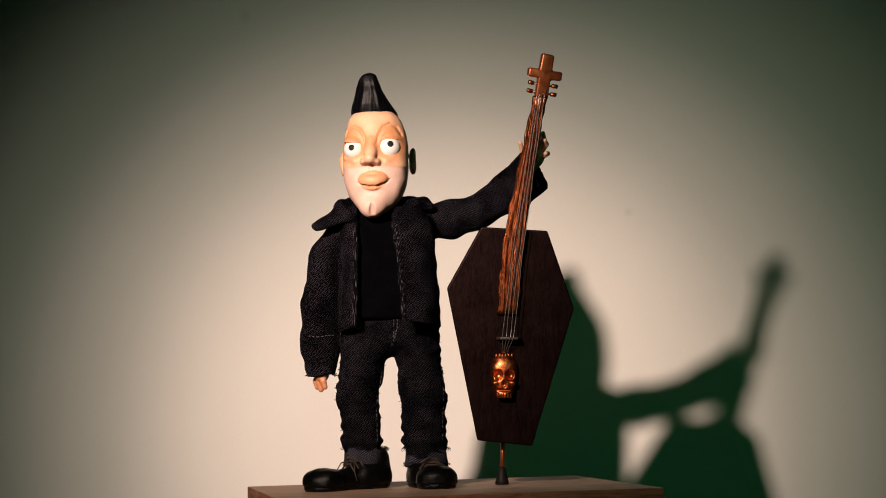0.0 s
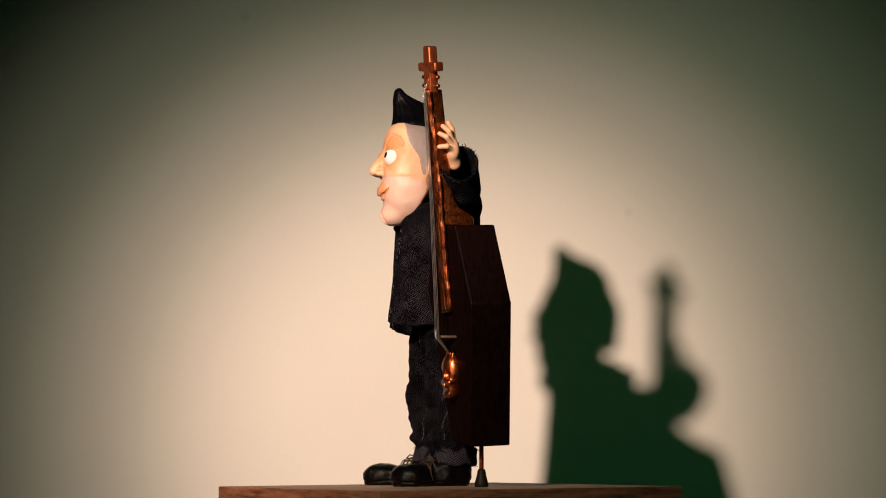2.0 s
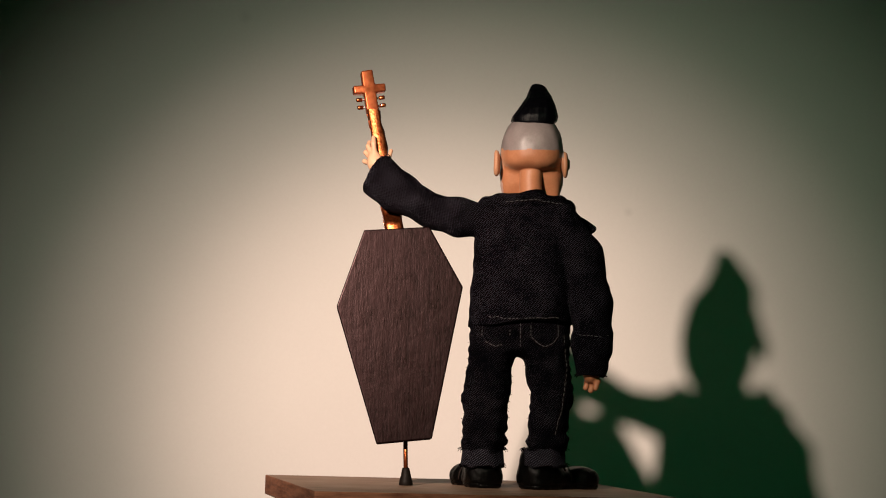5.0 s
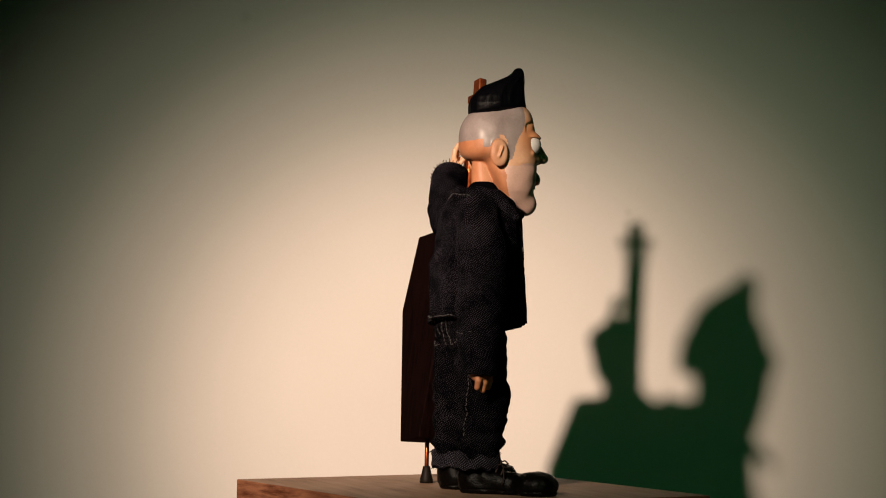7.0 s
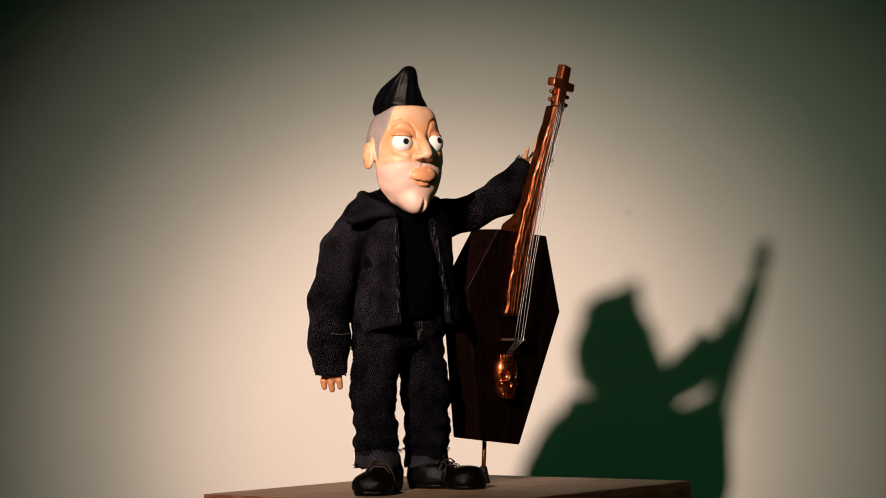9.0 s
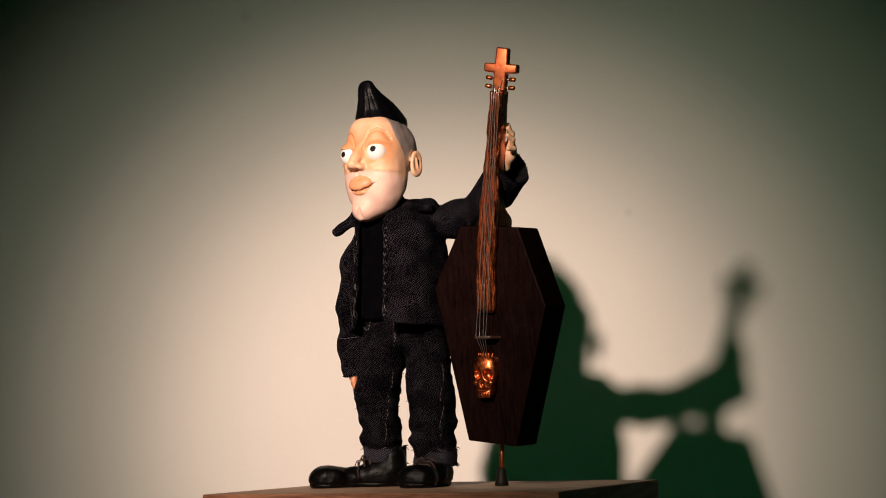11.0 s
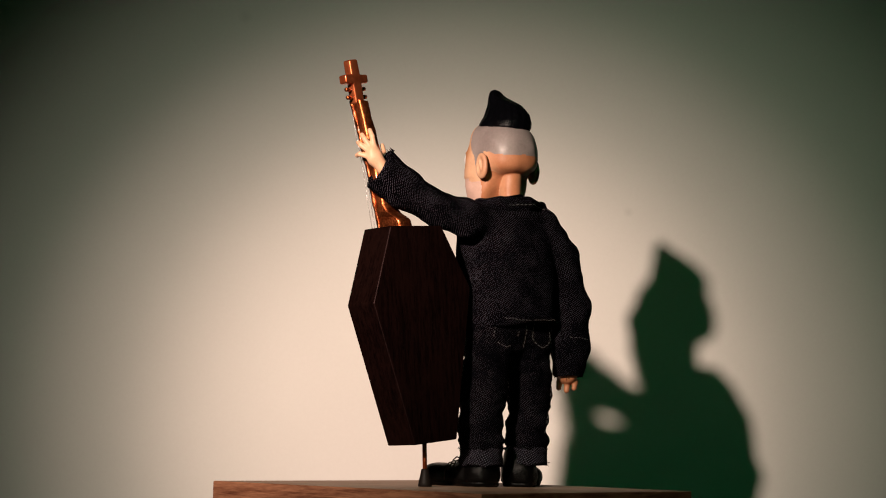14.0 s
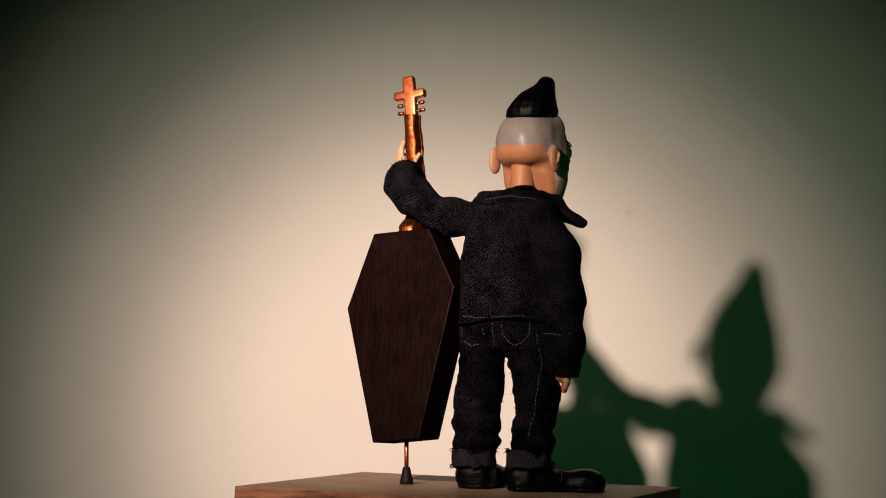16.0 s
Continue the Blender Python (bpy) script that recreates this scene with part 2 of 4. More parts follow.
def tube(bm, points, radii, sides=10):
    """A round tube along points, closed at both ends."""
    pts = [Vector(p) for p in points]
    radii = radii if isinstance(radii, (list, tuple)) else [radii] * len(pts)
    rings = []
    side = None
    for i, p in enumerate(pts):
        d = (pts[min(i + 1, len(pts) - 1)] - pts[max(i - 1, 0)]).normalized()
        side = d.orthogonal() if side is None else side - d * side.dot(d)
        side.normalize()
        up = d.cross(side)
        rings.append([bm.verts.new(p + radii[i] * (math.cos(k) * side + math.sin(k) * up)) for k in np.arange(sides) * 2 * math.pi / sides])
    for a, b in zip(rings, rings[1:]):
        for j in range(sides):
            bm.faces.new((a[j], a[(j + 1) % sides], b[(j + 1) % sides], b[j]))
    bm.faces.new(rings[0][::-1])
    bm.faces.new(rings[-1])
    return bm


# Distance fields, in millimetres, and the surface drawn round their zero.
def ell(p, c, r, n=2.0):
    q = np.abs(p - np.array(c, np.float32)) / np.array(r, np.float32)
    k = (q ** n).sum(-1) ** (1 / n)
    return (k - 1) * min(r)


def cap(p, a, b, ra, rb=None, flat=1.0):
    rb = ra if rb is None else rb
    a, b = np.array(a, np.float32), np.array(b, np.float32)
    d = b - a
    t = np.clip(((p - a) @ d) / (d @ d), 0, 1)
    q = p - a - t[..., None] * d
    if flat != 1.0:
        q = q * np.array((1, flat, 1), np.float32)
    return np.sqrt((q * q).sum(-1)) - (ra + (rb - ra) * t)


def join(a, b, k=3.0):
    h = np.clip(0.5 + 0.5 * (b - a) / k, 0, 1)
    return b + (a - b) * h - k * h * (1 - h)


def cut(a, b, k=1.5):
    return -join(-a, b, k)


def chain(p, points, radii, k=4.0, flat=1.0):
    d = None
    for i in range(len(points) - 1):
        c = cap(p, points[i], points[i + 1], radii[i], radii[i + 1], flat)
        d = c if d is None else join(d, c, k)
    return d


def surface(field, lo, hi, h):
    """Vertices and quads of the field's zero surface on a grid of step h."""
    ax = [np.arange(a, b + h, h, dtype=np.float32) for a, b in zip(lo, hi)]
    n = [len(a) for a in ax]
    p = np.stack(np.meshgrid(*ax, indexing="ij"), -1)
    d = field(p)
    inside = d < 0
    total = np.zeros([m - 1 for m in n] + [3], np.float32)
    count = np.zeros([m - 1 for m in n], np.float32)
    shape = [m - 1 for m in n]

    def part_of(a, o):
        return a[tuple(slice(x, x + s) for x, s in zip(o, shape))]

    for axis in range(3):
        for u in (0, 1):
            for w in (0, 1):
                o = [0, 0, 0]
                o[(axis + 1) % 3], o[(axis + 2) % 3] = u, w
                e = list(o)
                e[axis] = 1
                a, b = part_of(d, o), part_of(d, e)
                hit = (a < 0) != (b < 0)
                t = np.where(hit, a / np.where(hit, a - b, 1), 0)
                place = np.zeros(shape + [3], np.float32) + np.array(o, np.float32)
                place[..., axis] += t
                total += np.where(hit[..., None], place, 0)
                count += hit
    live = count > 0
    index = np.full(shape, -1, np.int64)
    index[live] = np.arange(live.sum())
    cell = np.argwhere(live)
    verts = (cell + total[live] / count[live][:, None]) * h + np.array(lo, np.float32)
    quads = []
    for axis in range(3):
        u, w = (axis + 1) % 3, (axis + 2) % 3
        a = [slice(None)] * 3
        b = [slice(None)] * 3
        a[axis], b[axis] = slice(0, n[axis] - 1), slice(1, n[axis])
        s0, s1 = inside[tuple(a)], inside[tuple(b)]
        e = np.argwhere(s0 != s1)
        e = e[(e[:, u] > 0) & (e[:, w] > 0) & (e[:, u] < n[u] - 1) & (e[:, w] < n[w] - 1)]
        flip = s0[tuple(e.T)]
        ring = []
        for du, dw in ((1, 1), (0, 1), (0, 0), (1, 0)):
            c = e.copy()
            c[:, u] -= du
            c[:, w] -= dw
            ring.append(index[tuple(c.T)])
        q = np.stack(ring, 1)
        q[~flip] = q[~flip][:, ::-1]
        quads.append(q)
    return verts, np.concatenate(quads)


def vertex_normals(verts, quads):
    a = verts[quads[:, 2]] - verts[quads[:, 0]]
    b = verts[quads[:, 3]] - verts[quads[:, 1]]
    f = np.cross(a, b)
    out = np.zeros_like(verts)
    for i in range(quads.shape[1]):
        np.add.at(out, quads[:, i], f)
    return out / np.maximum(np.linalg.norm(out, axis=1, keepdims=True), 1e-9)


def ripple(verts, normals, size, amount, squash=(1, 1, 1), seed=0.0):
    """Pushes the surface in and out by smooth noise, for folds and unevenness."""
    s = [c / size for c in squash]
    k = np.array([noise.noise(Vector((x * s[0] + seed, y * s[1], z * s[2]))) for x, y, z in verts.tolist()], np.float32)
    return verts + normals * (k * amount)[:, None]


def sway(verts, size, amount, squash=(1, 1, 1), seed=0.0):
    """Shifts a cloth as a whole by smooth noise, inside and outside alike."""
    s = [c / size for c in squash]
    k = np.array([noise.noise_vector(Vector((x * s[0] + seed, y * s[1], z * s[2])))[:] for x, y, z in verts.tolist()], np.float32)
    return verts + k * amount


class Sculpt:
    """Gathers surfaces in millimetres into one mesh with several materials."""

    def __init__(self):
        self.verts, self.faces, self.mats, self.weave, self.slots = [], [], [], [], []

    def slot(self, material):
        if material not in self.slots:
            self.slots.append(material)
        return self.slots.index(material)

    def put(self, verts, faces, material, choose=None, axes=None):
        """choose(centres, normals) gives each face's material; axes: the cloth's own directions."""
        verts = np.asarray(verts, np.float32)
        base = sum(len(v) for v in self.verts)
        quads = np.asarray(faces) if not isinstance(faces, list) else None
        if quads is not None and quads.shape[1] == 4:
            normals = vertex_normals(verts, quads)
            q = verts if axes is None else verts @ np.array(axes, np.float32).T
            nn = normals if axes is None else normals @ np.array(axes, np.float32).T
            side = np.abs(nn[:, 0]) > np.abs(nn[:, 1])
            u = np.where(side, q[:, 1] * np.sign(nn[:, 0]), -q[:, 0] * np.sign(nn[:, 1]))
            self.weave.append(np.stack([u, q[:, 2], np.zeros(len(q))], 1))
            if choose is None:
                self.mats += [self.slot(material)] * len(quads)
            else:
                self.mats += choose(verts[quads].mean(1), normals[quads].mean(1)).tolist()
            self.faces += (quads + base).tolist()
        else:
            self.weave.append(verts.copy())
            self.mats += [self.slot(material)] * len(faces)
            self.faces += [[i + base for i in f] for f in faces]
        self.verts.append(verts)

    def put_bm(self, bm, material):
        bm.verts.index_update()
        v = [tuple(x.co) for x in bm.verts]
        f = [[x.index for x in y.verts] for y in bm.faces]
        bm.free()
        self.put(v, f, material)

    def done(self, name, scale=0.001):
        me = bpy.data.meshes.new(name)
        verts = np.concatenate(self.verts) * scale
        me.from_pydata(verts.tolist(), [], self.faces)
        for m in self.slots:
            me.materials.append(m)
        me.polygons.foreach_set("material_index", self.mats)
        me.polygons.foreach_set("use_smooth", [True] * len(me.polygons))
        at = me.attributes.new("weave", "FLOAT_VECTOR", "POINT")
        at.data.foreach_set("vector", (np.concatenate(self.weave) * scale).astype(np.float32).ravel())
        me.update()
        return new(name, me)


def board_z(x):
    """Height of the slightly tilted board, in millimetres, at x."""
    return 0.0295 * x - 0.35


# ---------------------------------------------------------------- the room
def room():
    shell = [
        ("wall_north", (-2.3, WALL_Y, -0.9), (2.3, WALL_Y + 0.12, 1.8), DARK_PAINT, "plain dark painted wall behind the pale backdrop"),
        ("wall_south", (-2.3, -3.32, -0.9), (2.3, -3.2, 1.8), DARK_PAINT, "plain dark painted wall closing the room"),
        ("wall_west", (-2.42, -3.32, -0.9), (-2.302, WALL_Y + 0.12, 1.8), DARK_PAINT, "plain dark painted side wall of the room"),
        ("wall_east", (2.302, -3.32, -0.9), (2.42, WALL_Y + 0.12, 1.8), DARK_PAINT, "plain dark painted side wall of the room"),
        ("floor", (-2.42, -3.32, -1.0), (2.42, WALL_Y + 0.12, -0.902), FLOOR_MAT, "plain dark floor of the room"),
        ("ceiling", (-2.42, -3.32, 1.802), (2.42, WALL_Y + 0.12, 1.9), DARK_PAINT, "plain dark ceiling of the room"),
    ]
    for name, lo, hi, mat, label in shell:
        tagged(part(name, box(lo, hi), mat, None, smooth=False), label, name.split("_")[0], kind="structure")
    depth = Vector((-BACKDROP_SKEW, 1.0, -BACKDROP_LEAN)).normalized()
    up = Vector((0, 0, 1)) - depth * depth.z
    up.normalize()
    side = depth.cross(up)
    m = Matrix.Translation(BACKDROP_AT) @ Matrix((side, depth, up)).transposed().to_4x4()
    panel = part("backdrop", box((-1.15, 0.0, -1.005), (1.15, 0.018, 1.15), 0.0, m), WALL, None, smooth=False)
    tagged(panel, "off-white painted backdrop leaning back, lit in a soft round pool", "backdrop", kind="structure")


def support():
    table = tagged(new("table"), "plain dark table under the turntable", "table")
    table.location = (0, 0, -0.9)
    part("tabletop", box((-0.32, -0.26, 0.79), (0.32, 0.26, 0.82), 0.004), FLOOR_MAT, table)
    for sx in (-1, 1):
        for sy in (-1, 1):
            part("leg", box((sx * 0.28 - 0.02, sy * 0.22 - 0.02, 0), (sx * 0.28 + 0.02, sy * 0.22 + 0.02, 0.79), 0.003), FLOOR_MAT, table)
    bm = bmesh.new()
    tube(bm, [(0, 0, -0.0795), (0, 0, -0.066), (0, 0, -0.0655), (0, 0, -0.027), (0, 0, -0.0265), (0, 0, -0.0215)], [0.085, 0.085, 0.05, 0.05, 0.10, 0.10], 48)
    return tagged(part("turntable", bm, METAL, None, smooth=False), "round grey metal turntable under the board", "turntable")


def wooden_board():
    bm = box((-0.140, -0.130, -0.016), (0.140, 0.130, 0.0), 0.0009)
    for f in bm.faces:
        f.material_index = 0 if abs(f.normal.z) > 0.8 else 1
    tilt = math.degrees(math.atan(0.0295))
    bm.transform(pose(-0.0087, -0.0067, -0.0006, 0, -tilt, 0) @ pose(0, 0, 0, 0, 0, 11.0))
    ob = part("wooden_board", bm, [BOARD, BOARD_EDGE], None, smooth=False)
    return tagged(ob, "thick square oak board with dark grained edges", "board")


# ---------------------------------------------------------------- the doll
HEAD = Matrix.Translation((-62.5, -11.0, 250.0)) @ Matrix.Rotation(radians(-5), 4, "Z")


def head_space(p):
    """World millimetres to the head's own: right of the picture, back, up."""
    r = np.array(HEAD.to_3x3(), np.float32)
    return (p - np.array(HEAD.translation, np.float32)) @ r


def head_field(p):
    q = head_space(p)
    x, y, z = q[..., 0], q[..., 1], q[..., 2]
    up = np.where(z > 13, (z - 13) / 29, (z - 13) / 20.5)
    d = ((np.abs(x - 0.6) / 24.5) ** 2.35 + (np.abs(y - 1) / 28.4) ** 2.35 + np.abs(up) ** 2.35) ** (1 / 2.35)
    d = (d - 1) * 22
    d = -join(-d, 2.5 + z + np.clip(8 - y, 0, 40) * 2.0, 7)
    taper = np.interp(z.ravel(), (-42, -38, -33, -25, -12), (0.58, 0.70, 0.86, 0.96, 1.01)).reshape(z.shape).astype(np.float32)
    jaw = np.stack([(x - 1.5) / taper, y, z], -1)
    low = ell(jaw, (0, -8.5, -2), (24.9, 21.5, 38), 2.4)
    low = -join(-low, -(y - 13.5 - 0.52 * z) * 0.89, 4)
    d = join(d, low, 4)
    d = join(d, ell(q, (0.5, -9.8, 29), (18.5, 14.6, 13), 2.6), 5)
    d = join(d, ell(q, (0, -22, -34), (9, 9, 8)), 7)
    # neck, and the hollow under the back of the skull
    d = join(d, cap(q, (2.5, 10.5, -52), (1.5, 11.0, 0), 9.4, 8.6), 0.6)
    # grooves on both sides of the nape
    for s in (-1, 1):
        d = cut(d, cap(q, (2.0 + s * 11.4, 13.5, -40), (1.6 + s * 11.0, 15.5, -8), 2.6, 2.0), 1.2)
    # cleft of the forked beard
    d = cut(d, cap(q, (1.4, -32.2, -30), (1.4, -27.6, -43), 1.2, 2.8), 0.8)
    d = cut(d, cap(q, (1.4, -38, -45), (1.4, -18, -44.5), 3.2), 1.0)
    for s in (-1, 1):
        top = 29.0 if s < 0 else 31.0
        d = cut(d, ell(q, (s * 13.8, -32.6, 13.8), (11.2, 7.0, 15.5)), 1.2)
        arc = [(4.4, 14.0), (5.4, 20.0), (9.0, top - 3.4), (14.0, top - 0.6), (19.0, top - 3.0), (22.5, top - 9.0)]
        near = np.full(x.shape, 99.0, np.float32)
        for (x0, z0), (x1, z1) in zip(arc, arc[1:]):
            t = np.clip(((s * x - x0) * (x1 - x0) + (z - z0) * (z1 - z0)) / ((x1 - x0) ** 2 + (z1 - z0) ** 2), 0, 1)
            near = np.minimum(near, np.hypot(s * x - x0 - t * (x1 - x0), z - z0 - t * (z1 - z0)))
        d = d + np.where(y < -16, 1.0 * np.exp(-((near / 0.95) ** 2)), 0)
        # lid and lower rim
        lid = cut(np.sqrt(((q - np.array((s * 13.6, -21.4, 11.5), np.float32)) ** 2).sum(-1)) - (9.3 if s < 0 else 9.6), z - (16.6 if s < 0 else 18.8) - 0.10 * (y + 22), 0.5)
        d = join(d, lid, 1.5)
        d = join(d, chain(q, [(s * 5, -26.5, 5), (s * 12, -27.2, 0.8), (s * 20.5, -21.8, 4.0)], [0.9, 1.0, 0.9]), 2)
        # ear
        at, high = (6.4, 2.8) if s < 0 else (8.4, 4.4)
        ear = ell(q, (s * (25.6 if s < 0 else 28.8), at, high), (2.9, 7.0, 10.4), 2.2)
        ear = cut(ear, ell(q, (s * (30.0 if s < 0 else 31.6), at - 1.0, high + 1.0), (2.4, 4.6, 7.8)), 1)
        ear = join(ear, cap(q, (s * (28.4 if s < 0 else 30), at + 0.5, high - 3), (s * (28.4 if s < 0 else 30), at - 2, high + 4), 1.0), 1)
        d = join(d, ear, 2)
        # nostril wing
        d = join(d, ell(q, (s * 4.8, -31.2, -0.2), (2.7, 4.4, 2.3)), 1.6)
    d = join(d, chain(q, [(0.2, -27.2, 16.5), (0, -32.4, 7.5), (0, -36.6, 2.0)], [2.6, 3.0, 3.5]), 2.2)
    for s in (-1, 1):
        d = cut(d, ell(q, (s * 3.2, -34.6, -2.4), (2.0, 3.6, 1.9)), 0.5)
    d = cut(d, cap(q, (0, -31, -3), (0, -30.5, -9), 1.4), 1.5)
    # the cheeks end in a small ledge above the beard
    ledge = z + 2.5 + 0.10 * np.abs(x) - np.where(x > 0, 0.06 * x, 0)
    d = d - 0.6 * np.clip((-5 - y) / 8, 0, 1) / (1 + np.exp(np.clip(-ledge / 0.35, -30, 30)))
    # mouth: two lips and the smile line
    side = x - 1.6
    lift = z - 0.012 * side * side - 0.05 * side
    lip = np.stack([side, y, lift], -1)
    mouth = ell(lip, (0, -28.4, -14.4), (11.6, 5.8, 7.5), 1.8)
    d = join(d, mouth, 0.7)
    d = cut(d, chain(lip, [(-11.0, -27.6, -17.2), (-5, -31.0, -19.4), (0, -32.4, -20.0), (6, -30.8, -19.2), (13, -26.0, -15.4)], [0.7, 1.0, 1.1, 1.1, 0.9]), 0.5)
    d = cut(d, cap(q, (-3.5, -32.4, -9.2), (3.5, -32.4, -9.2), 1.2), 1.5)
    return d


def build_head(s):
    v, f = surface(head_field, (-100, -56, 196), (-26, 24, 302), 0.8)
    v = ripple(v, vertex_normals(v, f), 9, 0.5)

    def choose(c, n):
        q = head_space(c)
        x, y, z = q.T
        ids = np.full(len(q), s.slot(SKIN))
        wob = 0.7 * np.sin(x * 0.21 + z * 0.1) + 0.5 * np.sin(y * 0.33 + 1)
        # beard: below a line from the ears to under the nose
        line = np.where(y < -12, -2.5 - 0.10 * np.abs(x) + np.where(x > 0, 0.06 * x, 0), -6 - 0.10 * (y + 12)) + wob * 0.5
        beard = (z < line) & (y < 6 + 0.5 * (z + 10)) & (z > -44)
        ids[beard] = s.slot(BEARD)
        side = x - 1.6
        lips = (np.abs(side / 11.7) ** 1.8 + np.abs((z - 0.012 * side * side - 0.05 * side + 14.4) / 7.8) ** 1.8 < 1) & (y < -22.0)
        ids[lips] = s.slot(LIPS)
        ear = (np.abs(x) > np.where(x > 0, 26.0, 24.4)) & (((y - np.where(x > 0, 8.4, 6.4)) / 7.6) ** 2 + ((z - np.where(x > 0, 4.4, 2.8)) / 11.0) ** 2 < 1)
        edge = np.interp(z, (-3, 2, 9, 14, 19, 25, 40), (-4.5, -6.2, -7.4, -9.2, -12.2, -15.2, -16.2)) + wob
        edge = edge + np.where(x > 0, np.interp(z, (12, 32), (3.6, 0.6)), 0)
        behind = np.where((x < 0) & (y > 5) & (y < 17), -6.0, 0)
        lower = behind + np.interp(y - np.where(x > 0, 3.6, 0), (-20, -8, -2.5, -0.5, 2.5, 9, 13, 30), (6, -1.5, -2.5, 12, 16.5, 16, 13.5, 13)) + wob * 0.6
        grey = (y > edge) & (z > lower)
        ids[grey & ~ear & ~beard] = s.slot(STUBBLE)
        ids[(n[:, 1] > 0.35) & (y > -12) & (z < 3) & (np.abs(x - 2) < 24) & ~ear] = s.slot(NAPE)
        return ids

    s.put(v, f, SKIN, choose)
    # eyeballs with pupils
    for sx, gaze in ((-1, (-0.18, -1, 0.08)), (1, (0.22, -1, 0.24))):
        bm = bmesh.new()
        bmesh.ops.create_uvsphere(bm, u_segments=40, v_segments=32, radius=8.2 if sx < 0 else 8.6)
        bmesh.ops.rotate(bm, verts=bm.verts, matrix=Vector((0, 0, 1)).rotation_difference(Vector(gaze)).to_matrix())
        place = HEAD @ Matrix.Translation((sx * 13.6, -22.2, 10.6 if sx < 0 else 12.0))
        turn = HEAD.to_3x3() @ Vector(gaze).normalized()
        centre = place.translation
        bm.transform(place)
        bm.verts.index_update()
        vv = np.array([tuple(x.co) for x in bm.verts], np.float32)
        white, black = [], []
        for face in bm.faces:
            ids = [x.index for x in face.verts]
            (black if (face.calc_center_median() - centre).normalized().dot(turn) > 0.968 else white).append(ids)
        bm.free()
        s.put(vv, white, EYE_WHITE)
        s.put(vv, black, PUPIL)


def build_hair(s):
    # height, front, back, half width towards the bare ear, half width towards the instrument
    rows = [(280, -32.4, 9.0, 15.6, 14.0), (286, -33.4, 11.0, 18.8, 18.0), (292, -33.0, 11.2, 19.0, 17.8), (297.4, -32.0, 9.8, 17.4, 14.4), (302, -31.8, 6.0, 15.6, 11.8), (306, -31.6, 1.4, 14.0, 9.4),
            (310, -31.4, -8.0, 12.4, 7.4), (314.5, -31.0, -18.4, 10.2, 6.0), (317.4, -30.4, -22.4, 8.4, 5.2), (319.6, -29.8, -24.0, 6.4, 4.4), (320.8, -28.6, -25.4, 3.6, 2.6), (321.2, -27.4, -26.4, 0.8, 0.8)]
    rows = np.array(rows)
    zz = np.concatenate([np.linspace(280, 318.4, 46), [319.2, 320.0, 320.7, 321.2]])
    n = 96
    verts, faces = [], []
    for i, z in enumerate(zz):
        yf, yb, west, east = (np.interp(z, rows[:, 0], rows[:, k]) for k in (1, 2, 3, 4))
        for j in range(n):
            a = 2 * math.pi * j / n
            c, t = math.cos(a), math.sin(a)
            w = west if c < 0 else east
            flute = 1 - (0.040 * abs(math.sin(7.5 * a + 0.25 * math.sin(z * 0.2))) + 0.022 * abs(math.sin(17 * a + 0.3 * math.sin(z * 0.13 + 1)))) * min(1, (321 - z) / 12) * min(1, max(0.25, (z - 287) / 9))
            r = (abs(c) ** 2.5 + abs(t) ** 2.5) ** (-1 / 2.5) * flute
            lean = -4.0 * max(0, (z - 285) / 38)
            dip = 1.2 * math.sin(9 * a) + 0.8 * math.sin(5 * a + 1) if i == 0 else 0
            y = (yf + yb) / 2 + r * t * (yb - yf) / 2
            low = max(0, (292 - z) / 12)
            lift = low * np.interp(y, (-32, -10, 12), (7.5, 5.0, 0.0))
            verts.append((-62.6 + lean + r * c * w, y + 0.6, z + lift + dip * (1 if y < -20 else 0.12)))
    for i in range(len(zz) - 1):
        for j in range(n):
            faces.append((i * n + j, i * n + (j + 1) % n, (i + 1) * n + (j + 1) % n, (i + 1) * n + j))
    verts = np.array(verts, np.float32)
    faces = np.array(faces)
    s.put(ripple(verts, vertex_normals(verts, faces), 7, 0.3), faces, HAIR)


def torso(p, grow=0.0):
    """The jacket's barrel: flat back, front swinging out towards the hem."""
    x, y, z = p[..., 0], p[..., 1], p[..., 2]
    drop = np.clip((207 - z) / 80, -0.3, 1.1)
    front = -25 - 6.5 * drop - (4.0 + 5.6 * drop) * np.clip((x + 72) / 28, 0, 1) - grow
    back = 30.5 - 7.0 * np.clip((z - 192) / 30, 0, 1) + 3.0 * drop + 2.6 / (1 + np.exp(np.clip((z - 178) / 1.2, -30, 30))) + grow
    half = 36 + 4.5 * np.clip(drop, 0, 1) + grow
    cx = -53 + 2 * drop
    u = np.abs(x - cx) / half
    v = np.abs(y - (front + back) / 2) / ((back - front) / 2)
    d = ((u ** 2.6 + v ** 2.6) ** (1 / 2.6) - 1) * 26
    slope = z - (221 + grow - 0.16 * np.abs(x + 56) - 0.10 * np.abs(y - 6))
    return -join(-d, -slope, 8)


